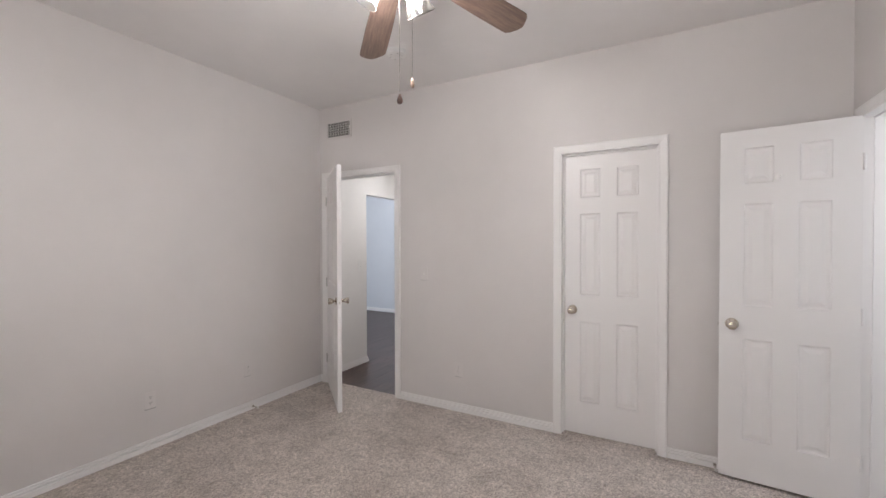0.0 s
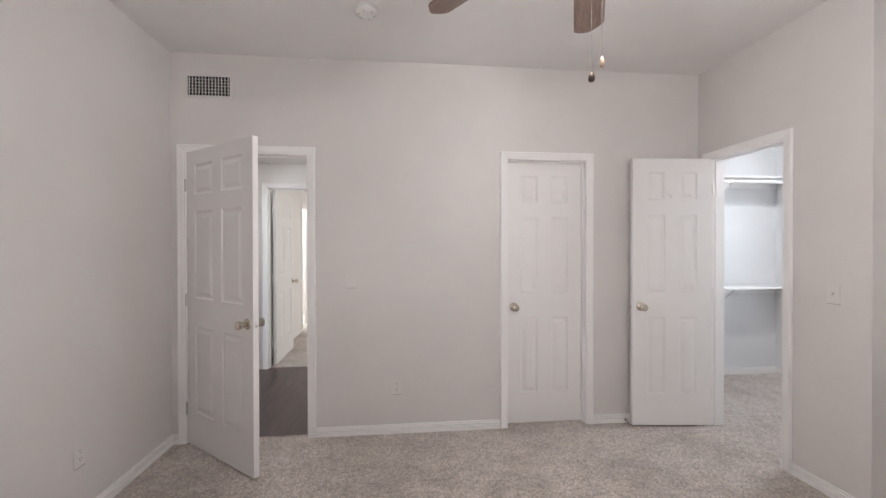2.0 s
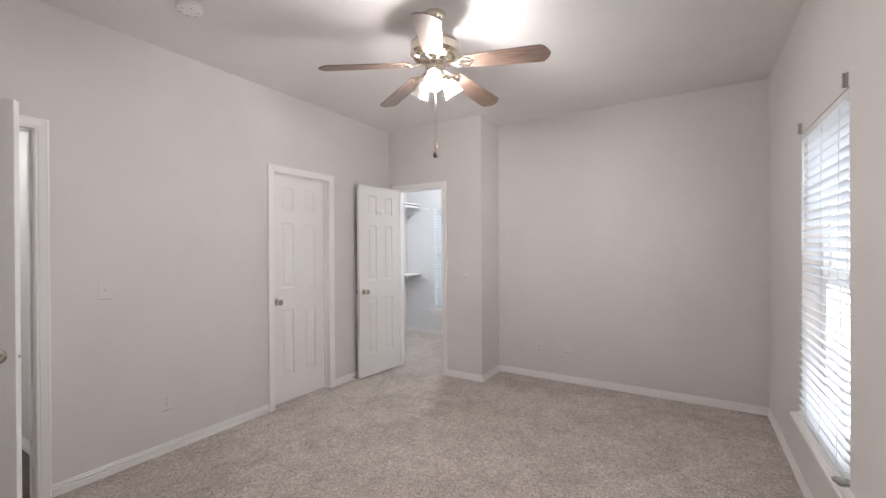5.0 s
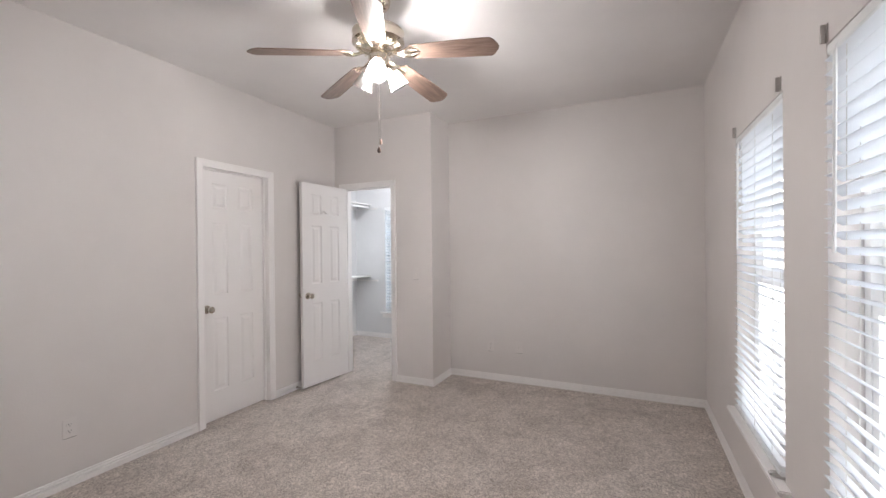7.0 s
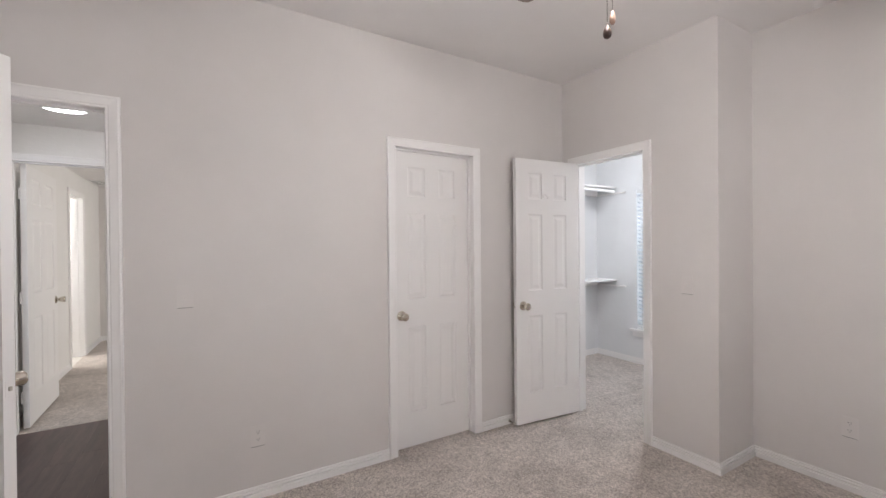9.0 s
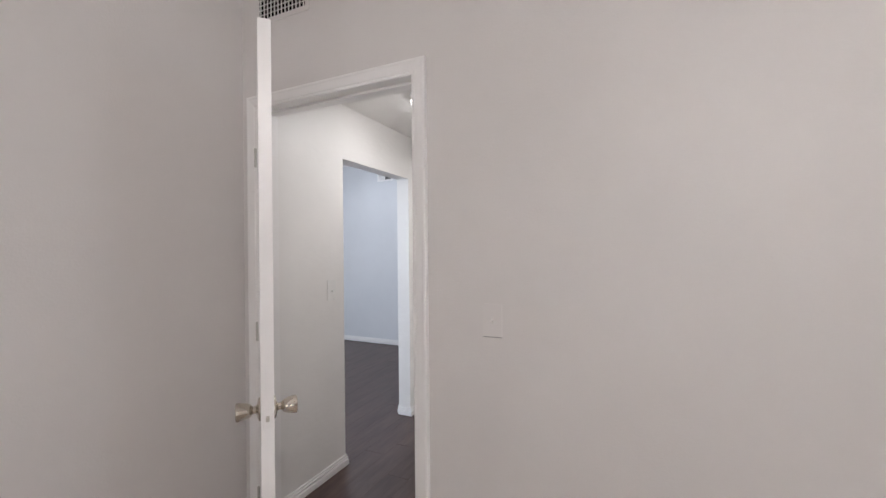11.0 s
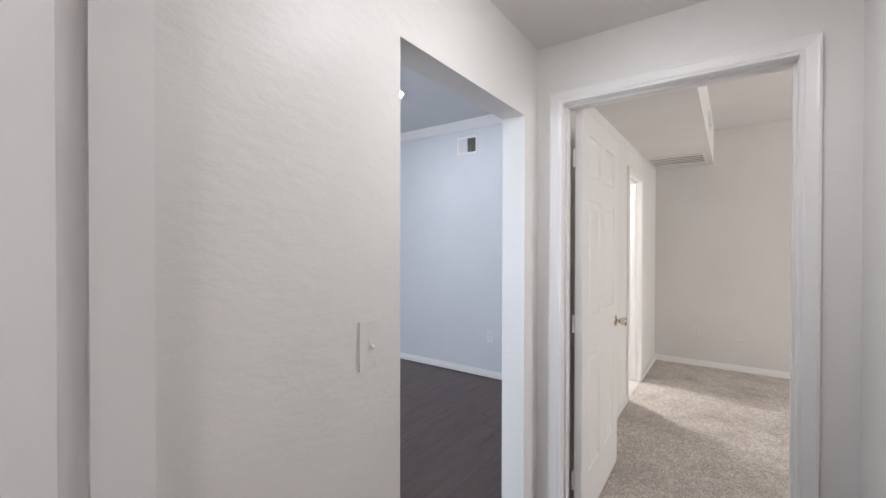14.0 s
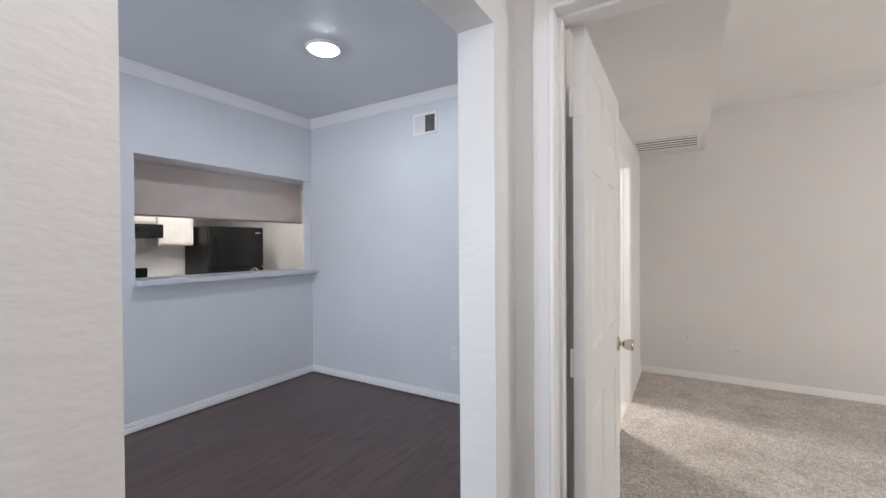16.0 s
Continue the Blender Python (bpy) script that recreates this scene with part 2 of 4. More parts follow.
def tube(bm, points, radius, seg=10):
    pts = [Vector(p) for p in points]
    rings = []
    for i, p in enumerate(pts):
        d = (pts[min(i + 1, len(pts) - 1)] - pts[max(i - 1, 0)]).normalized()
        q = d.to_track_quat("Z", "Y")
        rings.append([bm.verts.new(p + q @ Vector((radius * math.cos(2 * math.pi * k / seg), radius * math.sin(2 * math.pi * k / seg), 0))) for k in range(seg)])
    for a, b in zip(rings, rings[1:]):
        for k in range(seg):
            bm.faces.new((a[k], a[(k + 1) % seg], b[(k + 1) % seg], b[k]))
    bm.faces.new(rings[0][::-1])
    bm.faces.new(rings[-1])
    return bm


def data_of(name, bm, material, smooth=False):
    bmesh.ops.recalc_face_normals(bm, faces=bm.faces[:])
    me = bpy.data.meshes.new(name)
    bm.to_mesh(me)
    bm.free()
    me.materials.append(material)
    if smooth:
        for p in me.polygons:
            p.use_smooth = True
        me.set_sharp_from_angle(angle=radians(38))
    return me


def part(name, bm, material, parent, label="", smooth=False, m=None):
    ob = new(name, bm if isinstance(bm, bpy.types.Mesh) else data_of(name, bm, material, smooth))
    ob.parent = parent
    if m is not None:
        ob.matrix_basis = m
    return tagged(ob, label)


def thing(name, m, label, category, group="", kind=""):
    ob = new(name)
    ob.empty_display_size = 0.1
    ob.matrix_world = m
    return tagged(ob, label, category, group, kind)


def setting(name, bm, material, label="", smooth=False):
    return tagged(new(name, data_of(name, bm, material, smooth)), label, kind="structure")


def wall(name, material, along, t0, t1, a0, a1, z0, z1, holes=(), label=""):
    """A wall along x or y, from t0 to t1 thick, with openings (from, to, bottom, top)."""
    us = sorted({a0, a1, *(h[0] for h in holes), *(h[1] for h in holes)})
    zs = sorted({z0, z1, *(h[2] for h in holes), *(h[3] for h in holes)})
    bm = bmesh.new()

    def full(i, k):
        if not (0 <= i < len(us) - 1 and 0 <= k < len(zs) - 1):
            return False
        u, z = (us[i] + us[i + 1]) / 2, (zs[k] + zs[k + 1]) / 2
        return not any(h[0] < u < h[1] and h[2] < z < h[3] for h in holes)

    def quad(*corners):
        bm.faces.new([bm.verts.new((u, t, z) if along == "x" else (t, u, z)) for u, t, z in corners])

    for i in range(len(us) - 1):
        for k in range(len(zs) - 1):
            if not full(i, k):
                continue
            u, v, p, q = us[i], us[i + 1], zs[k], zs[k + 1]
            for t in (t0, t1):
                quad((u, t, p), (v, t, p), (v, t, q), (u, t, q))
            if not full(i - 1, k):
                quad((u, t0, p), (u, t1, p), (u, t1, q), (u, t0, q))
            if not full(i + 1, k):
                quad((v, t0, p), (v, t1, p), (v, t1, q), (v, t0, q))
            if not full(i, k - 1):
                quad((u, t0, p), (v, t0, p), (v, t1, p), (u, t1, p))
            if not full(i, k + 1):
                quad((u, t0, q), (v, t0, q), (v, t1, q), (u, t1, q))
    bmesh.ops.remove_doubles(bm, verts=bm.verts[:], dist=1e-5)
    return setting(name, bm, material, label)


def slab(name, material, *b, label=""):
    bm = bmesh.new()
    box(bm, *b)
    return setting(name, bm, material, label)


def run(name, material, points, profile, z=0.0):
    """Sweeps a profile of (out from the wall, up) along a line of floor points, room on its left."""
    pts = [Vector(p) for p in points]
    bm = bmesh.new()
    rows = []
    for i, p in enumerate(pts):
        ds = []
        if i:
            ds.append((p - pts[i - 1]).normalized())
        if i < len(pts) - 1:
            ds.append((pts[i + 1] - p).normalized())
        ns = [Vector((-d.y, d.x)) for d in ds]
        n = ns[0] if len(ns) == 1 else (ns[0] + ns[1]) / (1 + ns[0].dot(ns[1]))
        rows.append([bm.verts.new((p.x + n.x * o, p.y + n.y * o, z + h)) for o, h in profile])
    for a, b in zip(rows, rows[1:]):
        for k in range(len(profile) - 1):
            bm.faces.new((a[k], b[k], b[k + 1], a[k + 1]))
    for ring in (rows[0], rows[-1]):
        bm.faces.new(ring)
    return setting(name, bm, material)


BASE = ((0.0005, 0.0), (0.016, 0.0), (0.016, 0.030), (0.0145, 0.0325), (0.0040, 0.0335), (0.0040, 0.0400), (0.0120, 0.0410), (0.0125, 0.0485), (0.0110, 0.0505), (0.0030, 0.0515), (0.0030, 0.0565), (0.0075, 0.0575), (0.0075, 0.0640), (0.0055, 0.0665), (0.0005, 0.0670))
CROWN = ((0.0005, -0.088), (0.009, -0.088), (0.010, -0.076), (0.016, -0.070), (0.030, -0.046), (0.046, -0.027), (0.050, -0.017), (0.060, -0.014), (0.060, -0.0005), (0.0005, -0.0005))
CASING = ((0.0, 0.001), (0.0, 0.010), (0.004, 0.013), (0.012, 0.012), (0.016, 0.015), (0.030, 0.017), (0.044, 0.019), (0.050, 0.021), (0.058, 0.019), (0.060, 0.001))


def frame_on(name, origin, along, out, width, height):
    """A mitred casing round an opening. origin: floor corner of the opening on the wall's face."""
    bm = bmesh.new()
    o, a, n = Vector(origin), Vector(along), Vector(out)
    cols = []
    for k in range(4):
        col = []
        for u, d in CASING:
            s = -u if k < 2 else width + u
            h = 0.0 if k in (0, 3) else height + u
            col.append(bm.verts.new(o + a * s + n * d + Vector((0, 0, h))))
        cols.append(col)
    for p, q in zip(cols, cols[1:]):
        for i in range(len(CASING)):
            j = (i + 1) % len(CASING)
            bm.faces.new((p[i], q[i], q[j], p[j]))
    bm.faces.new(cols[0])
    bm.faces.new(cols[3][::-1])
    return setting(name, bm, TRIM, "white enamelled moulded door casing")


def lining(name, along, t0, t1, u0, u1, top, stop_at):
    """Jamb boards and door stop inside an opening whose clear width is u0 to u1."""
    bm = bmesh.new()

    def bx(ua, ub, ta, tb, za, zb):
        if along == "x":
            box(bm, ua, ub, ta, tb, za, zb)
        else:
            box(bm, ta, tb, ua, ub, za, zb)

    e = 0.0015
    bx(u0 - 0.018, u0, t0 - e, t1 + e, 0, top)
    bx(u1, u1 + 0.018, t0 - e, t1 + e, 0, top)
    bx(u0 - 0.018, u1 + 0.018, t0 - e, t1 + e, top, top + 0.018)
    s0, s1 = stop_at
    bx(u0, u0 + 0.010, s0, s1, 0, top - 0.010)
    bx(u1 - 0.010, u1, s0, s1, 0, top - 0.010)
    bx(u0, u1, s0, s1, top - 0.010, top)
    return setting(name, bm, TRIM, "white enamelled door jamb and stop")


# ---- the plan ----
XW, YN, XC, YJ, XE, YS, H = -3.09, 3.0, 0.88, 1.785, 1.32, -0.6, 2.75
XH, XR, YE, HH = -3.104, -2.005, 4.735, 2.325
YD, XP, YB = 6.655, -6.20, 8.46
D1, D2, DC, DE = (-2.985, -2.162), (-0.677, -0.058), (2.262, 2.868), (-2.984, -2.163)
DB = (6.84, 7.45)
TOP = 2.045
G = 0.018
W1, W2, WC = (-0.645, 0.185), (-1.890, -1.060), (2.032, 3.447)
WZ0, WZ1 = 0.40, 2.024


def grown(d):
    return (d[0] - G, d[1] + G, -1e-3, TOP + G)


slab("floor", CARPET, XW - 0.11, 2.73, YS - 0.15, 3.03, -0.1, 0.0, label="beige cut-pile carpet with worn patches")
slab("floor_closet", CARPET, XC, 2.73, 3.03, 4.11, -0.1, 0.0)
slab("ceiling", CEIL, XW - 0.11, 1.43, YS - 0.15, YN + 0.11, H, H + 0.1)
slab("ceiling_closet", CEIL, 0.99, 2.73, 1.895, 4.11, H, H + 0.1)
wall("wall_west", WALL, "y", XW - 0.11, XW, YS - 0.15, YN, 0, H)
wall("wall_north", WALL, "x", YN, YN + 0.11, XW - 0.11, XC, 0, H, (grown(D1), grown(D2)))
wall("wall_closet", WALL, "y", XC, XC + 0.11, YJ, 4.0, 0, H, (grown(DC),))
wall("wall_jog", WALL, "x", YJ, YJ + 0.11, XC + 0.11, 2.58, 0, H)
wall("wall_east", WALL, "y", XE, XE + 0.11, YS, YJ, 0, H)
wall("wall_south", WALL, "x", YS - 0.15, YS, XW, 1.43, 0, H, ((*W1, WZ0, WZ1), (*W2, WZ0, WZ1)))
wall("wall_closet_east", CLOSET_WALL, "y", 2.58, 2.73, YJ, 4.0, 0, H, ((*WC, WZ0, WZ1),))
wall("wall_closet_north", CLOSET_WALL, "x", 4.0, 4.11, XC, 2.73, 0, H)
slab("wall_cupboard_back", WALL, D2[0] - 0.2, D2[1] + 0.2, 3.7, 3.8, 0, H)
# hall
slab("floor_hall", SUBFLOOR, -8.76, XR + 0.11, 3.03, 4.785, -0.1, -0.009)
slab("floor_dining", SUBFLOOR, -8.76, XW - 0.11, 1.3, 3.03, -0.1, -0.009)
slab("floor_dining_north", SUBFLOOR, -8.76, XH - 0.0, 4.785, 7.8, -0.1, -0.009)
wall("wall_hall_west", HALL_WALL, "y", XH - 0.11, XH, YN + 0.11, YB, 0, H, ((3.745, 4.582, -1e-3, 1.975), grown(DB)))
wall("wall_hall_east", HALL_WALL, "y", XR, XR + 0.11, YN + 0.11, YE, 0, H)
wall("wall_hall_north", HALL_WALL, "x", YE, YE + 0.11, XH, 1.5, 0, H, (grown(DE),))
slab("ceiling_hall", HALL_WALL, XH, XR, YN + 0.11, YE, HH, HH + 0.08)
# second bedroom
slab("floor_second_bedroom", CARPET, XH, 1.6, 4.785, YB + 0.11, -0.1, 0.0, label="beige cut-pile carpet")
wall("wall_second_north", WALL, "x", YB, YB + 0.11, XH - 0.11, 1.6, 0, H)
wall("wall_second_east", WALL, "y", 1.5, 1.6, YE, YB, 0, H, ((5.65, 7.15, 0.65, 2.15),))
slab("ceiling_second_bedroom", CEIL, XH, 1.6, YE + 0.11, YB, 2.72, 2.82)
slab("ceiling_soffit", CEIL, XH, -2.515, YE + 0.11, YB, HH, 2.72)
# bath beyond
slab("floor_bath", BATH_FLOOR, -4.9, XH - 0.0, YD + 0.11, YB, -0.0085, -0.001)
slab("floor_bath_base", SUBFLOOR, -5.0, XH, 7.8, YB + 0.2, -0.1, -0.009)
slab("floor_cupboard", CARPET, D2[0] - 0.2, D2[1] + 0.2, 3.03, 3.8, -0.1, 0.0)
wall("wall_bath_west", KITCHEN_WALL, "y", -5.0, -4.9, YD + 0.11, YB, 0, H)
wall("wall_bath_north", KITCHEN_WALL, "x", YB, YB + 0.11, -5.0, XH - 0.11, 0, H)
slab("ceiling_bath", CEIL, -5.0, XH - 0.11, YD + 0.11, YB, 2.44, 2.54)
# dining and kitchen
wall("wall_dining_north", DINING_WALL, "x", YD, YD + 0.11, XP, XH - 0.11, 0, H)
wall("wall_dining_west", DINING_WALL, "y", XP - 0.12, XP, 1.4, 7.7, 0, H, ((4.985, 6.64, 1.09, 2.09),))
wall("wall_living_south", DINING_WALL, "x", 1.4, 1.5, XP, XW - 0.11, 0, H, ((-5.75, -3.85, 0.6, 2.1),))
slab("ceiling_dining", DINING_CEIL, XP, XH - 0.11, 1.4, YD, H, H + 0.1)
wall("wall_kitchen_back", KITCHEN_WALL, "y", -8.68, -8.57, 3.9, 7.7, 0, H)
wall("wall_kitchen_north", KITCHEN_WALL, "x", 7.7, 7.8, -8.76, XP - 0.0, 0, H)
wall("wall_kitchen_south", KITCHEN_WALL, "x", 3.8, 3.9, -8.76, XP - 0.12, 0, H)
slab("ceiling_kitchen", CEIL, -8.65, XP - 0.12, 3.9, 7.7, 2.44, 2.54)
slab("ceiling_kitchen_soffit", CEIL, -6.86, XP - 0.12, 3.9, 7.7, 2.09, 2.44)

# baseboards and crown, room on the left of each line
E6 = 0.062
run("baseboard_1", TRIM, ((XC, DC[0] - E6), (XC, YJ), (XE, YJ), (XE, YS), (XW, YS), (XW, YN), (D1[0] - E6, YN))[::-1], BASE)
run("baseboard_2", TRIM, ((D1[1] + E6, YN), (D2[0] - E6, YN))[::-1], BASE)
run("baseboard_3", TRIM, ((D2[1] + E6, YN), (XC, YN), (XC, DC[1] + E6))[::-1], BASE)
run("baseboard_4", TRIM, ((0.99, DC[1] + E6), (0.99, 4.0), (2.58, 4.0), (2.58, 1.895), (0.99, 1.895), (0.99, DC[0] - E6))[::-1], BASE)
run("baseboard_5", TRIM, ((XH, YN + 0.11), (XH, 3.745), (XH - 0.11, 3.745))[::-1], BASE, 0.004)
run("baseboard_6", TRIM, ((XH - 0.11, 4.582), (XH, 4.582), (XH, YE), (DE[0] - E6, YE))[::-1], BASE, 0.004)
run("baseboard_7", TRIM, ((DE[1] + E6, YE), (XR, YE), (XR, YN + 0.11))[::-1], BASE, 0.004)
run("baseboard_8", TRIM, ((XH, DB[1] + E6), (XH, YB), (1.5, YB), (1.5, YE + 0.11), (DE[1] + E6, YE + 0.11))[::-1], BASE)
run("baseboard_9", TRIM, ((XH, YE + 0.11), (XH, DB[0] - E6))[::-1], BASE)
run("baseboard_10", TRIM, ((XP, 1.5), (XP, YD), (XH - 0.11, YD), (XH - 0.11, 4.582))[::-1], BASE, 0.010)
run("trim_crown", TRIM, ((XP, 1.5), (XP, YD), (XH - 0.11, YD), (XH - 0.11, 1.5))[::-1], CROWN, H)

# casings and jambs
X, Y = (1, 0, 0), (0, 1, 0)
frame_on("trim_casing_1", (D1[0], YN, 0), X, (0, -1, 0), D1[1] - D1[0], TOP)
frame_on("trim_casing_2", (D2[0], YN, 0), X, (0, -1, 0), D2[1] - D2[0], TOP)
frame_on("trim_casing_3", (XC, DC[0], 0), Y, (-1, 0, 0), DC[1] - DC[0], TOP)
frame_on("trim_casing_4", (0.99, DC[0], 0), Y, (1, 0, 0), DC[1] - DC[0], TOP)
frame_on("trim_casing_5", (DE[0], YE, 0), X, (0, -1, 0), DE[1] - DE[0], TOP)
frame_on("trim_casing_6", (DE[0], YE + 0.11, 0), X, (0, 1, 0), DE[1] - DE[0], TOP)
frame_on("trim_casing_7", (XH, DB[0], 0), Y, (1, 0, 0), DB[1] - DB[0], TOP)
lining("door_jamb_1", "x", YN, YN + 0.11, *D1, TOP, (YN + 0.040, YN + 0.075))
lining("door_jamb_2", "x", YN, YN + 0.11, *D2, TOP, (YN + 0.038, YN + 0.059))
lining("door_jamb_3", "y", XC, XC + 0.11, *DC, TOP, (XC + 0.040, XC + 0.075))
lining("door_jamb_4", "x", YE, YE + 0.11, *DE, TOP, (YE + 0.035, YE + 0.070))
lining("door_jamb_5", "y", XH - 0.11, XH, *DB, TOP, (XH - 0.075, XH - 0.040))

# ---- doors ----


def door_slab(w, h, t):
    """Six-panel moulded leaf: hinge edge at x = 0, faces at y = 0 and y = t."""
    stile, mid = 0.115, 0.11
    pw = (w - 2 * stile - mid) / 2
    xs = (0, stile, stile + pw, stile + pw + mid, w - stile, w)
    zs = (0, 0.235, 0.825, 1.020, 1.610, 1.725, 1.930, h)
    bm = bmesh.new()
    for y, into in ((0.0, 1.0), (t, -1.0)):
        for i in range(5):
            for k in range(7):
                a, b, c, d = xs[i], xs[i + 1], zs[k], zs[k + 1]
                if i in (1, 3) and k in (1, 3, 5):
                    rings = [[bm.verts.new((x, y + into * dep, z)) for x, z in ((a + g, c + g), (b - g, c + g), (b - g, d - g), (a + g, d - g))] for g, dep in ((0, 0), (0.005, 0.0065), (0.012, 0.0085), (0.022, 0.0080), (0.040, 0.0022), (0.044, 0.0018))]
                    for p, q in zip(rings, rings[1:]):
                        for s in range(4):
                            bm.faces.new((p[s], p[(s + 1) % 4], q[(s + 1) % 4], q[s]))
                    bm.faces.new(rings[-1])
                else:
                    bm.faces.new([bm.verts.new(p) for p in ((a, y, c), (b, y, c), (b, y, d), (a, y, d))])
    for k in range(7):
        for x in (0, w):
            bm.faces.new([bm.verts.new(p) for p in ((x, 0, zs[k]), (x, t, zs[k]), (x, t, zs[k + 1]), (x, 0, zs[k + 1]))])
    for i in range(5):
        for z in (0, h):
            bm.faces.new([bm.verts.new(p) for p in ((xs[i], 0, z), (xs[i + 1], 0, z), (xs[i + 1], t, z), (xs[i], t, z))])
    bmesh.ops.remove_doubles(bm, verts=bm.verts[:], dist=1e-5)
    return bm


KNOB = data_of("knob", lathe(bmesh.new(), ((0, 0.0670), (0.0180, 0.0665), (0.0238, 0.0655), (0.0258, 0.0638), (0.0264, 0.0605), (0.0258, 0.0540), (0.0240, 0.0440), (0.0212, 0.0340), (0.0180, 0.0270), (0.0135, 0.0235), (0.0108, 0.0205), (0.0105, 0.0130), (0.0150, 0.0100), (0.0240, 0.0085), (0.0305, 0.0060), (0.0335, 0.0030), (0.0340, 0.0005), (0, 0.0))), KNOB_METAL, True)


def hinge_mesh():
    bm = bmesh.new()
    box(bm, -0.002, 0.0008, 0.004, 0.034, -0.044, 0.044)
    for k in range(5):
        z = -0.044 + k * 0.0176
        lathe(bm, ((0, z), (0.006, z + 0.0004), (0.006, z + 0.0168), (0, z + 0.0172)), 12, Matrix.Translation((-0.003, -0.005, 0)))
    return bm


HINGE = data_of("hinge", hinge_mesh(), TRIM, True)
BARE_HINGE = data_of("hinge", hinge_mesh(), STEEL, True)


def door(name, hinge, angle, width, label, flip=False, knobs=True, hook=False, thick=0.035, lift=0.016, tall=2.025, pins=None):
    """A leaf hung at hinge (x, y); angle: heading of the leaf from its hinge, degrees. Its y = 0 face is on the right of that heading unless flipped."""
    ob = thing(name, pose(*hinge, 0.0, 0, 0, angle), label, "door", kind="structure")
    y0 = -thick if flip else 0.0
    leaf = part("door_leaf", door_slab(width, tall, thick), DOOR, ob, m=Matrix.Translation((0, y0, lift)))
    if knobs:
        for y, turn in ((y0, 90), (y0 + thick, -90)):
            part("door_knob", KNOB, KNOB_METAL, leaf, "polished nickel door knob", m=pose(width - 0.062, y - y0, 0.908, turn, 0, 0))
        part("latch_plate", soft_box(width - 0.001, width + 0.0012, 0.006, thick - 0.006, 0.872, 0.928, 0.0005, 1), DOOR, leaf, "painted latch plate")
        part("latch_bolt", soft_box(width + 0.0013, width + 0.008, 0.013, thick - 0.013, 0.893, 0.907, 0.0008, 1), NICKEL_DULL, leaf, "nickel latch bolt")
    for z in (0.24, 1.0, 1.80):
        part("hinge", pins or HINGE, TRIM, leaf, "bare steel butt hinge" if pins else "painted butt hinge", m=Matrix.Translation((0, 0 if not flip else thick, z)) @ Matrix.Diagonal((1, -1 if flip else 1, 1, 1)))
    if hook:
        bm = bmesh.new()
        tube(bm, ((0, 0, 0.014), (0, -0.016, 0.010), (0, -0.030, -0.006), (0, -0.034, -0.018), (0, -0.044, -0.020), (0, -0.050, -0.006)), 0.0042, 10)
        lathe(bm, ((0, 0.0), (0.019, 0.0), (0.019, 0.003), (0.014, 0.006), (0, 0.007)), 24, pose(0, 0, 0, 90, 0, 0))
        part("coat_hook", bm, TRIM, leaf, "white single coat hook", True, m=pose(width * 0.55, thick, 1.755, 0, 0, 180))
    return ob


door("door_1", (D1[0] + 0.008, YN - 0.020), -39.8, 0.813, "white six-panel bedroom door standing half open", pins=BARE_HINGE)
door("door_2", (D2[1] - 0.003, YN + 0.096), 180.0, 0.613, "white six-panel cupboard door, closed", flip=False, lift=0.004, tall=2.035)
door("door_3", (XC - 0.006, DC[1] - 0.026), 174.4, 0.606, "white six-panel closet door swung open against the wall", flip=True, hook=True, tall=2.036)
door("door_4", (DE[0] + 0.022, YE + 0.118), 90.8, 0.795, "white six-panel bedroom door opened fully inward", flip=True)

# ---- windows and blinds ----


def window(name, m, w, label):
    """A single-hung window in its opening: local x across, y out of the room, z up from the opening's bottom."""
    h = WZ1 - WZ0
    ob = thing(name, m, label, "window", kind="structure")
    e = 0.004
    bm = bmesh.new()
    for b in ((e, 0.04), (w - 0.04, w - e)):
        box(bm, *b, 0.085, 0.135, e, h - e)
    box(bm, 0.04, w - 0.04, 0.085, 0.135, e, 0.045)
    box(bm, 0.04, w - 0.04, 0.085, 0.135, h - 0.045, h - e)
    part("window_frame", bm, VINYL_SOLID, ob)
    for z0, z1, y in ((0.045, h / 2, 0.088), (h / 2, h - 0.045, 0.112)):
        bm = bmesh.new()
        box(bm, 0.041, 0.075, y, y + 0.02, z0, z1)
        box(bm, w - 0.075, w - 0.041, y, y + 0.02, z0, z1)
        box(bm, 0.075, w - 0.075, y, y + 0.02, z0, z0 + 0.035)
        box(bm, 0.075, w - 0.075, y, y + 0.02, z1 - 0.035, z1)
        sash = part("sash", bm, VINYL_SOLID, ob)
        for i in (1, 2):
            x = 0.075 + (w - 0.15) * i / 3
            part("muntin", soft_box(x - 0.009, x + 0.009, y + 0.004, y + 0.016, z0 + 0.036, z1 - 0.036, 0.002, 1), VINYL_SOLID, sash)
        zc = (z0 + z1) / 2
        part("muntin", soft_box(0.077, w - 0.077, y + 0.0045, y + 0.0155, zc - 0.009, zc + 0.009, 0.002, 1), VINYL_SOLID, sash)
        bm = bmesh.new()
        box(bm, 0.0755, w - 0.0755, y + 0.008, y + 0.012, z0 + 0.0355, z1 - 0.0355)
        pane = part("pane", bm, PANE, ob)
        pane.visible_shadow = False
    stool = soft_box(-0.075, w + 0.075, -0.045, 0.084, -0.026, -0.001, 0.006, 2)
    part("window_sill", stool, TRIM, ob, "white painted window stool")
    part("apron", soft_box(-0.05, w + 0.05, -0.014, -0.0005, -0.085, -0.0265, 0.003, 2), TRIM, ob)
    return ob


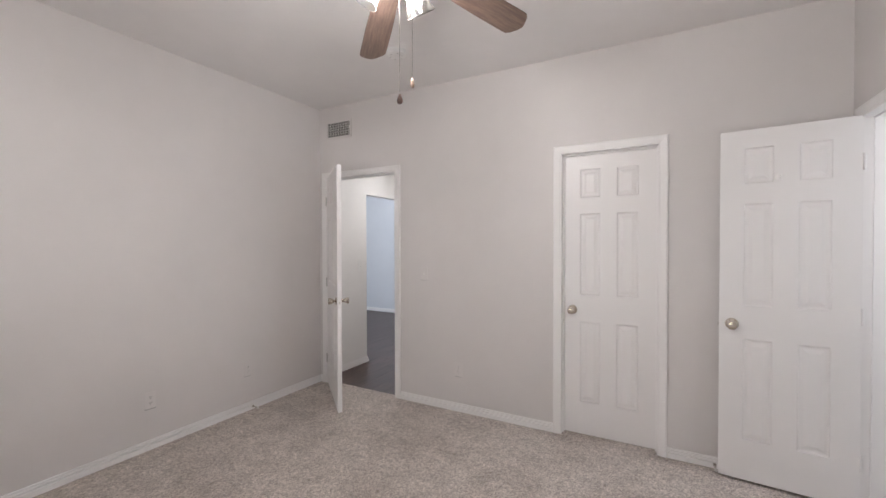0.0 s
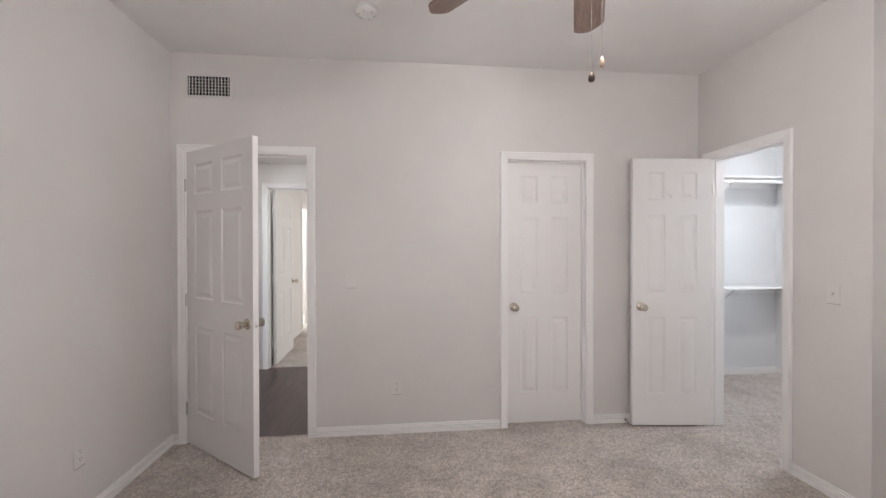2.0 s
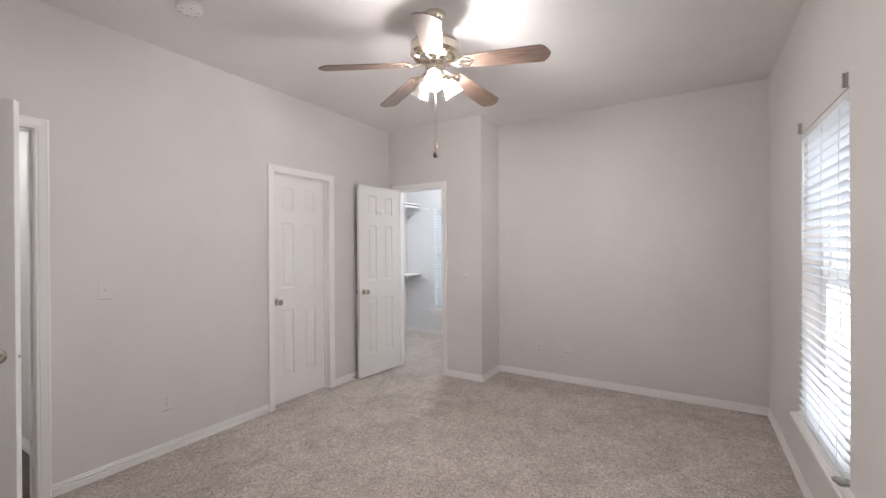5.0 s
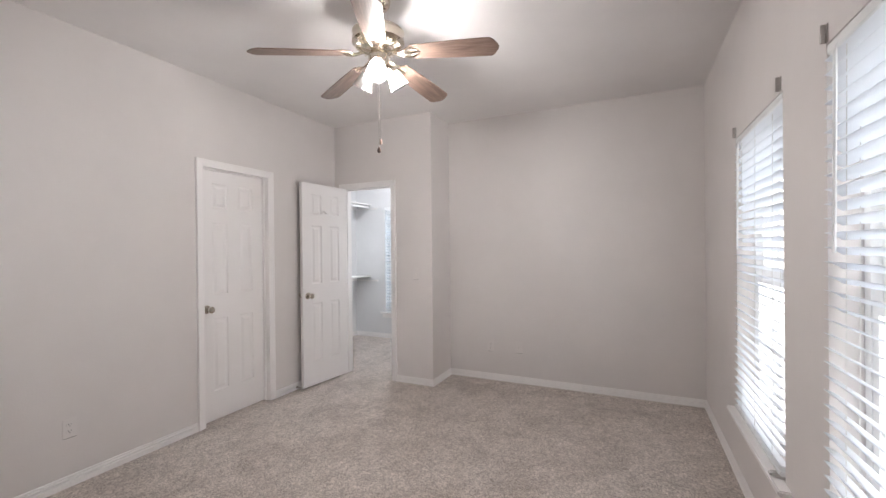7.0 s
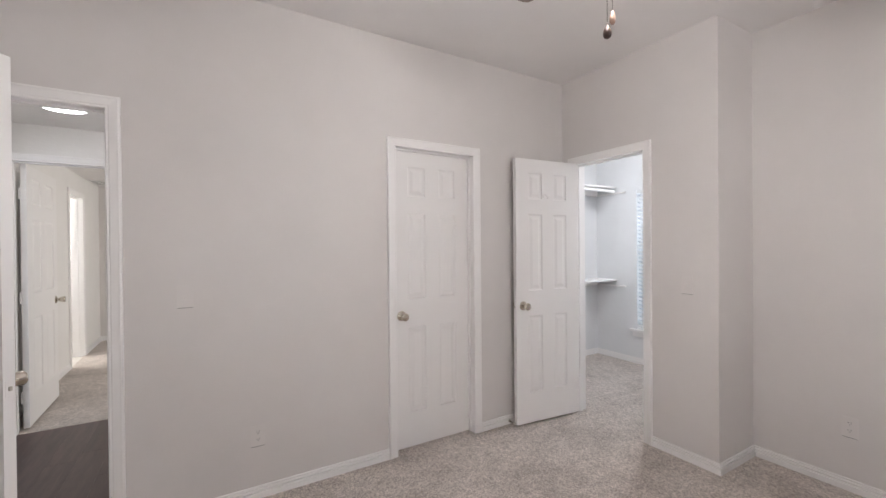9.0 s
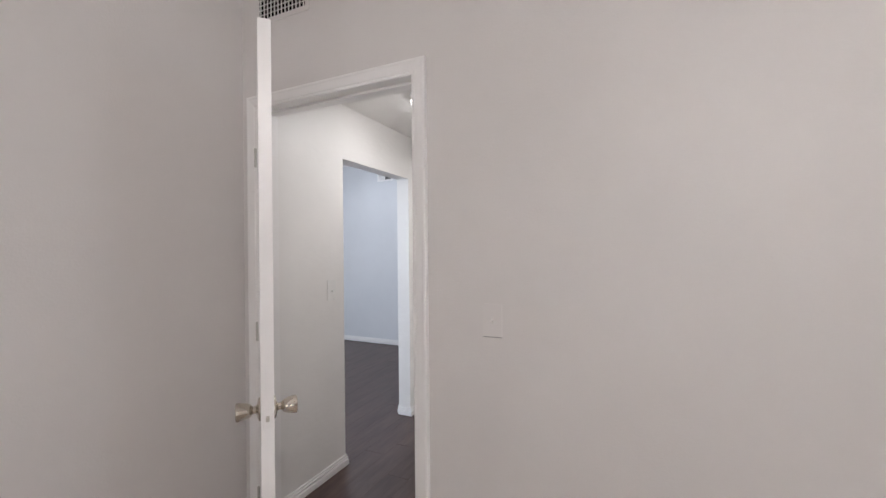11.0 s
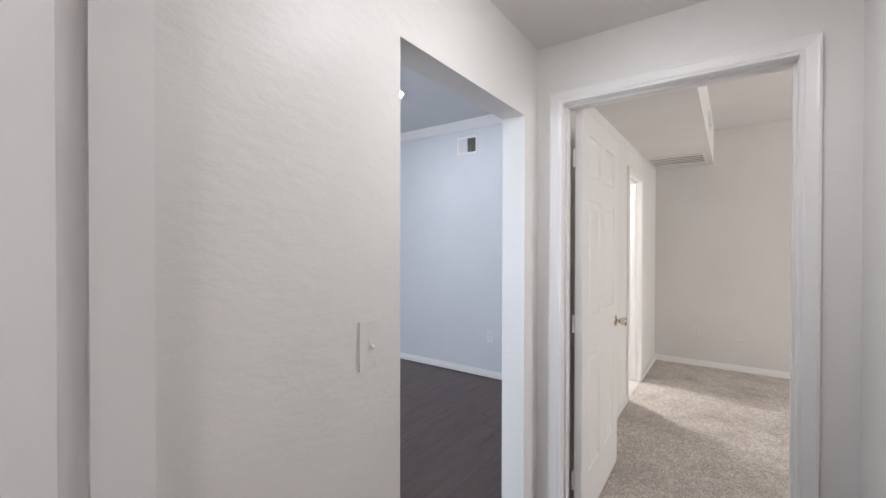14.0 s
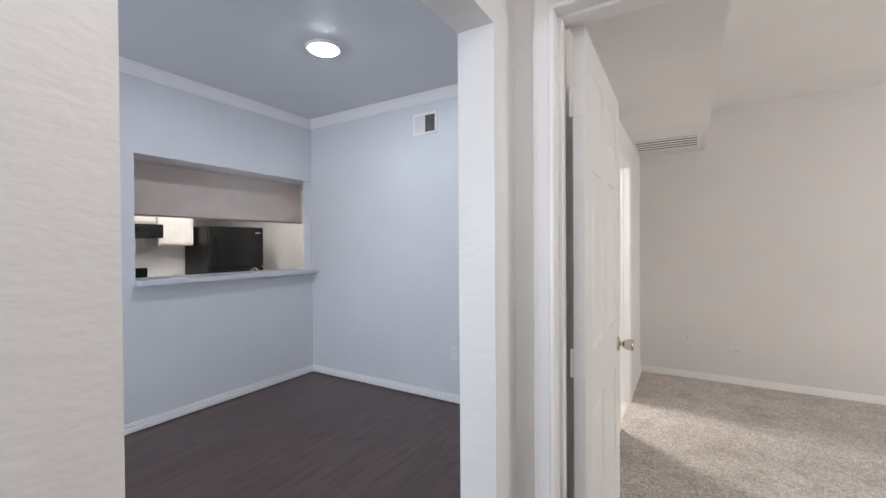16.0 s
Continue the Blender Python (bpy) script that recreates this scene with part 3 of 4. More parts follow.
def slat_mesh(w):
    bm = bmesh.new()
    n, d = 8, 0.050
    top, low = [], []
    for i in range(n + 1):
        u = i / n - 0.5
        z = 0.0035 * (1 - (2 * u) ** 2)
        top.append([bm.verts.new((x, u * d, z + 0.0013)) for x in (0, w)])
        low.append([bm.verts.new((x, u * d, z - 0.0013)) for x in (0, w)])
    for i in range(n):
        bm.faces.new((top[i][0], top[i][1], top[i + 1][1], top[i + 1][0]))
        bm.faces.new((low[i][1], low[i][0], low[i + 1][0], low[i + 1][1]))
        for s in (0, 1):
            bm.faces.new((top[i][s], top[i + 1][s], low[i + 1][s], low[i][s]))
    bm.faces.new((top[0][0], low[0][0], low[0][1], top[0][1]))
    bm.faces.new((top[n][0], low[n][0], low[n][1], top[n][1]))
    return data_of("slat", bm, VINYL, True)


def blind(m, w, h, label, wand_at, tilt=-27.0, bare=True):
    """Two-inch blind hung in the mouth of the opening, its foot kicked out over the sill: local x across, y out of the room, z up from its bottom rail."""
    ob = thing("window_blind", m, label, "window blind", "bedroom blinds")
    part("headrail", soft_box(0, w, -0.033, -0.002, h - 0.034, h, 0.003), VINYL_SOLID, ob)
    part("bottom_rail", soft_box(0.002, w - 0.002, -0.040, -0.002, 0.0, 0.018, 0.004), VINYL_SOLID, ob)
    for x in (0.001, w - 0.021) if bare else ():
        bm = bmesh.new()
        box(bm, x - 0.003, x, -0.050, -0.034, h + 0.006, h + 0.066)
        box(bm, x, x + 0.012, -0.037, -0.034, h + 0.007, h + 0.066)
        box(bm, x, x + 0.014, -0.052, -0.050, h + 0.007, h + 0.032)
        part("bracket", bm, STEEL, ob, "bare metal mounting bracket")
    slats = slat_mesh(w - 0.006)
    count = int((h - 0.075) / 0.0445)
    rng = random.Random(round(w * 1000 + m.translation.x * 100))
    for i in range(count):
        z = 0.036 + i * (h - 0.098) / (count - 1)
        part("slat", slats, VINYL, ob, m=pose(0.003, -0.018, z, tilt + rng.uniform(-0.7, 0.7), rng.uniform(-0.05, 0.05), 0))
    for f in (0.16, 0.5, 0.84):
        for y in (-0.033, -0.003):
            bm = bmesh.new()
            tube(bm, ((w * f, y, 0.01), (w * f, y, h - 0.04)), 0.0011, 6)
            part("ladder_cord", bm, RUBBER, ob)
    bm = bmesh.new()
    tube(bm, ((wand_at, -0.044, h - 0.05), (wand_at, -0.046, h - 0.66)), 0.0055, 6)
    tube(bm, ((wand_at, -0.038, h - 0.03), (wand_at, -0.042, h - 0.035), (wand_at, -0.044, h - 0.052)), 0.002, 6)
    part("tilt_wand", bm, VINYL_SOLID, ob, "clear plastic tilt wand")
    bm = soft_box(w - 0.060, w - 0.025, -0.058, -0.004, -0.018, -0.001, 0.002, 1)
    box(bm, w - 0.054, w - 0.031, -0.066, -0.058, -0.014, -0.004)
    part("hold_down", bm, STEEL, ob, "dark metal hold-down clip")
    return ob


SOUTH = Matrix.Rotation(math.pi, 4, "Z")
window("window_1", Matrix.Translation((W1[1], YS, WZ0)) @ SOUTH, W1[1] - W1[0], "white vinyl divided-light window behind a blind")
window("window_2", Matrix.Translation((W2[1], YS, WZ0)) @ SOUTH, W2[1] - W2[0], "white vinyl divided-light window behind a blind")
window("window_3", pose(2.58, WC[1], WZ0, 0, 0, -90), WC[1] - WC[0], "white vinyl closet window behind a blind")
# out-of-view window, added to hold the second bedroom's fill lamp
window("window_4", pose(1.5, 7.15, 0.65, 0, 0, -90) @ Matrix.Diagonal((1, 1, 0.9, 1)), 1.5, "unseen white vinyl second bedroom window, added to let in daylight")
# unseen window, added round the living room's daylight lamp
window("window_5", Matrix.Translation((-3.85, 1.5, 0.6)) @ SOUTH @ Matrix.Diagonal((1, 0.7, 0.9, 1)), 1.9, "unseen white vinyl living room window, added to let in bluish daylight")
INSET = pose(0, 0.022, 0, -0.40, 0, 0)
blind(Matrix.Translation((0.181, YS, 0.420)) @ SOUTH @ INSET, 0.822, 1.601, "white two-inch slat blind, half closed, with bare brackets", 0.10)
blind(Matrix.Translation((-1.064, YS, 0.420)) @ SOUTH @ INSET, 0.822, 1.601, "white two-inch slat blind with a tilt wand, half closed", 0.09)
blind(pose(2.58, WC[1] - 0.005, 0.425, 0, 0, -90) @ pose(0, 0.03, 0), 1.405, 1.595, "white two-inch slat blind over the closet window", 0.06, bare=False)

# ---- bedroom ceiling fan ----
DROP = 0.004
FAN = thing("ceiling_fan", pose(-0.88, 1.22, H), "nickel ceiling fan with walnut blades and glass lights switched on", "ceiling fan")
part("canopy", lathe(bmesh.new(), ((0, -0.001), (0.066, -0.001), (0.068, -0.010), (0.064, -0.030), (0.050, -0.048), (0.030, -0.056), (0.018, -0.058), (0, -0.058))), NICKEL, FAN, "polished nickel canopy", True)
part("downrod", lathe(bmesh.new(), ((0, -0.05), (0.0125, -0.05), (0.0125, -0.170), (0.020, -0.173), (0.020, -0.195), (0, -0.195)), 20), NICKEL, FAN, "", True)
motor = part("motor_housing", lathe(bmesh.new(), ((0, -0.140), (0.040, -0.142), (0.078, -0.150), (0.124, -0.163), (0.138, -0.172), (0.143, -0.180), (0.140, -0.186), (0.140, -0.222), (0.143, -0.226), (0.143, -0.234), (0.134, -0.240), (0.128, -0.246), (0.085, -0.262), (0.060, -0.268), (0, -0.268)), 48), NICKEL, FAN, "polished nickel motor housing", True, m=Matrix.Translation((0, 0, -DROP)))
for i in range(30):
    part("cooling_fin", data_of("cooling_fin", soft_box(0.066, 0.124, -0.0022, 0.0022, -0.262, -0.246, 0.001, 1), NICKEL) if i == 0 else bpy.data.meshes["cooling_fin"], NICKEL, motor, m=pose(0, 0, 0, 0, 0, i * 12))
kit = part("light_kit", lathe(bmesh.new(), ((0, -0.262), (0.046, -0.264), (0.050, -0.270), (0.046, -0.278), (0.052, -0.290), (0.056, -0.302), (0.056, -0.334), (0.050, -0.350), (0.034, -0.364), (0.020, -0.370), (0.012, -0.382), (0, -0.386))), NICKEL, FAN, "nickel switch housing", True, m=Matrix.Translation((0, 0, -DROP)))


def blade_mesh():
    bm = bmesh.new()
    out = []
    for r, half in ((0.185, 0.046), (0.195, 0.052), (0.30, 0.058), (0.42, 0.0635), (0.55, 0.0665), (0.610, 0.067), (0.620, 0.067), (0.636, 0.054), (0.642, 0.040), (0.655, 0.022), (0.662, 0.0)):
        out.append((r, half))
    ring = [(r, h) for r, h in out] + [(r, -h) for r, h in out[-2::-1]]
    top = [bm.verts.new((r, h, 0.003)) for r, h in ring]
    low = [bm.verts.new((r, h, -0.003)) for r, h in ring]
    bm.faces.new(top)
    bm.faces.new(low[::-1])
    for i in range(len(ring)):
        j = (i + 1) % len(ring)
        bm.faces.new((top[i], top[j], low[j], low[i]))
    bmesh.ops.bevel(bm, geom=[e for e in bm.edges if abs(e.verts[0].co.z - e.verts[1].co.z) < 1e-6], offset=0.0012, segments=1, affect="EDGES")
    return bm


def arm_mesh():
    bm = bmesh.new()
    for s in (-1, 1):
        tube(bm, ((0.088, 0, -0.002), (0.118, s * 0.010, -0.012), (0.145, s * 0.018, -0.018), (0.172, s * 0.034, -0.010), (0.196, s * 0.036, -0.006), (0.222, s * 0.022, -0.006), (0.236, 0, -0.006)), 0.0062, 10)
    tube(bm, ((0.085, 0, 0.0), (0.125, 0, -0.012), (0.165, 0, -0.012), (0.240, 0, -0.0065)), 0.0075, 10)
    for x, y in ((0.205, 0.030), (0.205, -0.030), (0.235, 0)):
        lathe(bm, ((0, -0.013), (0.007, -0.011), (0.009, -0.006), (0.009, -0.003), (0, -0.003)), 12, Matrix.Translation((x, y, 0)))
    return bm


DROOP = (4.8, 5.1, 8.6, 6.8, 3.8)
BLADE_MESH = data_of("blade", blade_mesh(), BLADE)
ARM_MESH = data_of("blade_arm", arm_mesh(), NICKEL, True)
for i in range(5):
    spin = pose(0, 0, -0.288 - DROP, 0, 0, -7 + 72 * i)
    part("blade_arm", ARM_MESH, NICKEL, FAN, "polished nickel scrolled arm", m=spin @ pose(0, 0, 0, -12, DROOP[i] * 0.6, 0))
    part("blade", BLADE_MESH, BLADE, FAN, "walnut-grained blade with clipped tip", m=spin @ pose(0, 0, 0.0, -12, DROOP[i], 0))


def shade_mesh():
    bm = bmesh.new()
    seg = 72
    prof = ((0.022, -0.004), (0.0265, -0.010), (0.0295, -0.020), (0.036, -0.045), (0.043, -0.072), (0.050, -0.095), (0.056, -0.108), (0.059, -0.112))
    rings = []
    for k, (r, z) in enumerate(prof):
        rib = 0.0011 if 1 < k < 6 else 0.0004
        rings.append([bm.verts.new(((r + rib * (-1) ** i) * math.cos(2 * math.pi * i / seg), (r + rib * (-1) ** i) * math.sin(2 * math.pi * i / seg), z)) for i in range(seg)])
    for a, b in zip(rings, rings[1:]):
        for i in range(seg):
            bm.faces.new((a[i], a[(i + 1) % seg], b[(i + 1) % seg], b[i]))
    return bm


SHADE_MESH = data_of("shade", shade_mesh(), GLASS_SHADE, True)
BULB_SHAPE = ((0, -0.096), (0.010, -0.095), (0.020, -0.089), (0.0265, -0.077), (0.027, -0.066), (0.022, -0.050), (0.015, -0.036), (0.013, -0.022), (0, -0.020))
BULB_ON = data_of("bulb", lathe(bmesh.new(), BULB_SHAPE, 20), BULB_LIT, True)
BULB_DEAD = data_of("bulb_unlit", lathe(bmesh.new(), BULB_SHAPE, 20), BULB_OFF, True)
for angle, lit in ((209, True), (326, True), (80, False)):
    spin = pose(0, 0, -0.346, 0, 0, angle)
    bm = bmesh.new()
    tube(bm, ((0.045, 0, 0.002), (0.056, 0, 0.004), (0.064, 0, -0.002), (0.070, 0, -0.012)), 0.008, 12)
    part("lamp_arm", bm, NICKEL, kit, m=spin)
    tip = spin @ pose(0.068, 0, -0.010, 0, -33, 0)
    part("shade_holder", lathe(bmesh.new(), ((0, 0.012), (0.012, 0.012), (0.020, 0.006), (0.0305, -0.004), (0.0315, -0.028), (0.0300, -0.028), (0.0285, -0.006), (0, -0.004)), 28), NICKEL, kit, m=tip, smooth=True)
    shade = part("shade", SHADE_MESH, GLASS_SHADE, FAN, "ribbed bell glass shade, lit" if lit else "ribbed clear glass shade, unlit", m=Matrix.Translation((0, 0, -DROP)) @ tip)
    part("bulb", BULB_ON if lit else BULB_DEAD, BULB_LIT, shade)


def chain_mesh(top, low):
    bm = bmesh.new()
    n = int((top - low) / 0.0046)
    for i in range(n):
        bmesh.ops.create_icosphere(bm, subdivisions=1, radius=0.0017, matrix=Matrix.Translation((0, 0, top - i * 0.0046)))
    return bm


for x, y, low, prof, mat_, lab in (
    (0.004, 0.005, -0.814, ((0, 0.015), (0.0035, 0.014), (0.0050, 0.009), (0.0080, 0.002), (0.0108, -0.006), (0.0108, -0.013), (0.0080, -0.019), (0.0040, -0.0215), (0, -0.022)), WOOD_KNOB, "dark wooden teardrop pull"),
    (0.048, 0.022, -0.758, ((0, 0.014), (0.0035, 0.013), (0.0065, 0.004), (0.0082, -0.008), (0.0075, -0.016), (0.004, -0.021), (0, -0.022)), IVORY, "small ivory pull"),
):
    chain = part("pull_chain", chain_mesh(-0.40 if x < 0.02 else -0.37, low + 0.015), CHAIN, FAN, "beaded nickel pull chain", True, m=Matrix.Translation((x, y, 0)))
    part("pull", lathe(bmesh.new(), prof, 24, Matrix.Translation((0, 0, low))), mat_, chain, lab, True)

# ---- ceiling and wall fixtures ----
det = thing("smoke_detector", pose(-1.68, 2.345, H), "round off-white plastic smoke detector on the ceiling", "smoke detector")
part("base", lathe(bmesh.new(), ((0, -0.0005), (0.070, -0.0005), (0.070, -0.010), (0, -0.010)), 40), DETECTOR, det, "", True)
part("cover", lathe(bmesh.new(), ((0, -0.010), (0.064, -0.010), (0.066, -0.016), (0.064, -0.026), (0.054, -0.034), (0.030, -0.037), (0, -0.038)), 40), DETECTOR, det, "", True)
# grey bars stand for the shade inside the cover's slots
for a in range(6):
    part("slot", soft_box(0.040, 0.050, -0.0018, 0.0018, -0.0372, -0.0335, 0.0005, 1), GAP_SHADE, det, m=pose(0, 0, 0, 0, 0, a * 60 + 15))


def register(name, m, w, h, cols, rows_, label, group=""):
    """A wall register: local x across, z up, y into the wall; crossed bars over a black sheet that stands for the unlit
    duct.
    """
    ob = thing(name, m, label, "air vent", group)
    bm = bmesh.new()
    box(bm, 0, w, -0.0015, -0.0005, 0, h)
    part("duct_shade", bm, DUCT_SHADE, ob)
    bm = bmesh.new()
    f = 0.022
    for b in ((-f, 0, -f, h + f), (w, w + f, -f, h + f), (0, w, -f, 0), (0, w, h, h + f)):
        box(bm, b[0], b[1], -0.006, -0.0007, b[2], b[3])
    part("frame", bm, WALL, ob, "wall-coloured painted flange")
    upright = data_of("upright_bar", soft_box(-0.0026, 0.0026, -0.005, -0.002, 0, h, 0.0006, 1), GRILLE)
    cross = data_of("cross_bar", soft_box(0, w, -0.004, -0.0022, -0.0019, 0.0019, 0.0006, 1), GRILLE)
    for i in range(cols):
        part("upright_bar", upright, GRILLE, ob, m=pose((i + 0.5) * w / cols, 0, 0))
    for k in range(1, rows_):
        part("cross_bar", cross, GRILLE, ob, m=pose(0, 0, k * h / rows_))
    part("damper_lever", soft_box(w + 0.004, w + 0.010, -0.016, -0.006, h * 0.42, h * 0.62, 0.001, 1), GRILLE, ob)
    return ob


register("air_register", pose(-2.972, YN, 2.452), 0.282, 0.135, 13, 6, "painted metal air register high on the bedroom wall")
register("air_register", Matrix.Translation((-2.515, 7.175, 2.475)) @ Matrix.Rotation(radians(90), 4, "Z"), 0.22, 0.09, 10, 4, "small painted air register in the side of the soffit")

# hall return grille on the ceiling: panels of fine slats between bars
gr = thing("return_grille", pose(-3.03, 3.155, HH), "white ceiling return-air grille with fine slats", "return grille")
bm = bmesh.new()
# dark sheet on the uncut ceiling in place of the shaded duct
box(bm, 0, 0.80, 0, 0.46, -0.0015, -0.0005)
part("duct_shade", bm, SLOT_SHADE, gr)
bm = bmesh.new()
for b in ((-0.018, 0.0, -0.028, 0.488), (0.80, 0.828, -0.028, 0.488), (0, 0.80, -0.028, 0), (0, 0.80, 0.46, 0.488)):
    box(bm, b[0], b[1], b[2], b[3], -0.008, -0.0008)
for i in range(1, 5):
    box(bm, 0.16 * i - 0.007, 0.16 * i + 0.007, 0, 0.46, -0.0085, -0.002)
box(bm, 0, 0.80, 0.223, 0.237, -0.0083, -0.002)
part("frame", bm, TRIM, gr)
fin = data_of("grille_slat", soft_box(0.0, 0.80, -0.0045, 0.0045, -0.0006, 0.0006, 0.0003, 1), TRIM)
for k in range(34):
    part("grille_slat", fin, TRIM, gr, m=pose(0, 0.008 + k * 0.0136, -0.0055, 38, 0, 0))

# second bedroom return grille under the soffit
gr2 = thing("return_grille", pose(-3.085, 7.72, HH), "painted soffit return-air grille with wide slats", "return grille")
bm = bmesh.new()
# grey sheet under the soffit for the shade between slats
box(bm, 0, 0.50, 0, 0.50, -0.0015, -0.0005)
part("duct_shade", bm, GAP_SHADE, gr2)
bm = bmesh.new()
for b in ((-0.012, 0.0, -0.02, 0.52), (0.50, 0.525, -0.02, 0.52), (0, 0.50, -0.02, 0), (0, 0.50, 0.50, 0.52)):
    box(bm, b[0], b[1], b[2], b[3], -0.006, -0.0008)
part("frame", bm, TRIM, gr2)
fin2 = data_of("wide_slat", soft_box(0.0, 0.50, -0.022, 0.022, -0.001, 0.001, 0.0004, 1), TRIM)
for k in range(5):
    part("grille_slat", fin2, TRIM, gr2, m=pose(0, 0.05 + k * 0.1, -0.0045, -2, 0, 0))


def plate(name, m, kind, label, group, w=0.072, h=0.116):
    """Wall plates: local x across, z up, y into the wall."""
    PLATE = PLATE_PAINTED if "bedroom" in group else PLATE_WHITE
    ob = thing(name, m, label, "light switch" if kind == "switch" else "wall outlet", group)
    part("cover_plate", soft_box(-w / 2, w / 2, -0.006, -0.0006, -h / 2, h / 2, 0.0025, 2), PLATE, ob)
    if PLATE is PLATE_PAINTED:
        # solid dark strip draws the shadow line of the joint below the plate
        part("edge_gap_shade", soft_box(-w * 0.46, w * 0.46, -0.0045, -0.0006, -h / 2 - 0.0016, -h / 2 + 0.0002, 0.0002, 1), SLOT_SHADE, ob, "dark strip for the shadowed joint under the plate")
    if kind == "switch":
        part("toggle_slot", soft_box(-0.006, 0.006, -0.0072, -0.0056, -0.013, 0.013, 0.0004, 1), PLATE, ob)
        bm = soft_box(-0.004, 0.004, -0.020, -0.005, -0.0045, 0.0045, 0.0012, 1)
        part("toggle", bm, PLATE, ob, m=pose(0, 0, 0.001, 24, 0, 0))
    elif kind == "duplex":
        for z in (-0.02, 0.02):
            bm = lathe(bmesh.new(), ((0, -0.0), (0.0165, 0.0), (0.0172, 0.0015), (0, 0.0015)), 24, pose(0, -0.0075, z, -90, 0, 0) @ Matrix.Diagonal((1, 0.82, 1, 1)))
            part("socket", bm, PLATE, ob, "", True)
            for x in (-0.0062, 0.0062):
                part("slot", soft_box(x - 0.0011, x + 0.0011, -0.0081, -0.0072, z + 0.0005, z + 0.0085, 0.0002, 1), SLOT_SHADE, ob)
            part("slot", soft_box(-0.0022, 0.0022, -0.0081, -0.0072, z - 0.0085, z - 0.0045, 0.0006, 1), SLOT_SHADE, ob)
    elif kind == "coax":
        part("jack", lathe(bmesh.new(), ((0, 0.0), (0.0055, 0.0), (0.0055, 0.009), (0.0035, 0.009), (0, 0.007)), 12, pose(0, -0.006, 0, 90, 0, 0)), NICKEL_DULL, ob, "threaded metal coaxial jack", True)
    for z in ((-0.030, 0.030) if kind != "duplex" else (0.0,)):
        part("screw", lathe(bmesh.new(), ((0, 0.0014), (0.0022, 0.001), (0.0032, 0), (0, 0)), 10, pose(0, -0.006, z, 90, 0, 0)), PLATE, ob, "", True)
    return ob


WEST, EAST = Matrix.Rotation(radians(90), 4, "Z"), Matrix.Rotation(radians(-90), 4, "Z")
plate("light_switch", pose(-1.852, YN, 1.14), "switch", "white toggle switch on the bedroom wall", "bedroom plates")
plate("wall_outlet", pose(-1.52, YN, 0.345), "duplex", "white duplex outlet low on the bedroom wall", "bedroom plates")
plate("wall_outlet", Matrix.Translation((XW, 1.435, 0.335)) @ WEST, "duplex", "white painted duplex outlet on the blank wall", "bedroom plates")
plate("wall_outlet", Matrix.Translation((XW, 2.17, 0.345)) @ WEST, "duplex", "white painted duplex outlet near the corner", "bedroom plates")
plate("wall_outlet", Matrix.Translation((XE, 1.324, 0.356)) @ EAST, "duplex", "white duplex outlet beside a cable plate", "bedroom plates")
plate("cable_outlet", Matrix.Translation((XE, 1.02, 0.362)) @ EAST, "coax", "white coaxial cable wall plate", "bedroom plates")
plate("light_switch", Matrix.Translation((XC, 1.967, 1.125)) @ EAST, "switch", "white toggle switch beside the closet", "bedroom plates")
plate("light_switch", Matrix.Translation((XH, 3.624, 1.140)) @ WEST, "switch", "white toggle switch on the hall wall", "hall plates", 0.078, 0.128)
plate("wall_outlet", pose(-4.41, YD, 0.432), "duplex", "white duplex outlet in the dining room", "dining plates")
plate("wall_outlet", pose(-2.67, YB, 0.40), "duplex", "white painted outlet on the second bedroom wall", "second bedroom plates")
plate("cable_outlet", pose(-2.258, YB, 0.39), "coax", "white painted cable plate on the second bedroom wall", "second bedroom plates")

def door_stop(m, label):
    """A spring stop that stands out along local z."""
    ob = thing("door_stop", m, label, "door stop", "spring door stops")
    part("mount", lathe(bmesh.new(), ((0, 0), (0.010, 0), (0.009, 0.006), (0.005, 0.010), (0, 0.010)), 16), NICKEL_DULL, ob, "", True)
    bm = bmesh.new()
    tube(bm, [(0.0045 * math.cos(a * 0.8), 0.0045 * math.sin(a * 0.8), 0.009 + a * 0.00050) for a in range(110)], 0.0010, 5)
    part("spring", bm, NICKEL_DULL, ob, "coiled steel spring", True)
    part("tip", lathe(bmesh.new(), ((0, 0.060), (0.0075, 0.060), (0.0085, 0.064), (0.0085, 0.074), (0.006, 0.077), (0, 0.077)), 16), RUBBER, ob, "white rubber tip", True)
    return ob


door_stop(Matrix.Translation((XW + 0.016, 2.206, 0.024)) @ pose(0, 0, 0, 0, 90, 0), "spring door stop screwed to the baseboard")
door_stop(Matrix.Translation((0.262, YN - 0.016, 0.024)) @ pose(0, 0, 0, 90, 0, 0), "spring door stop behind the open closet door")

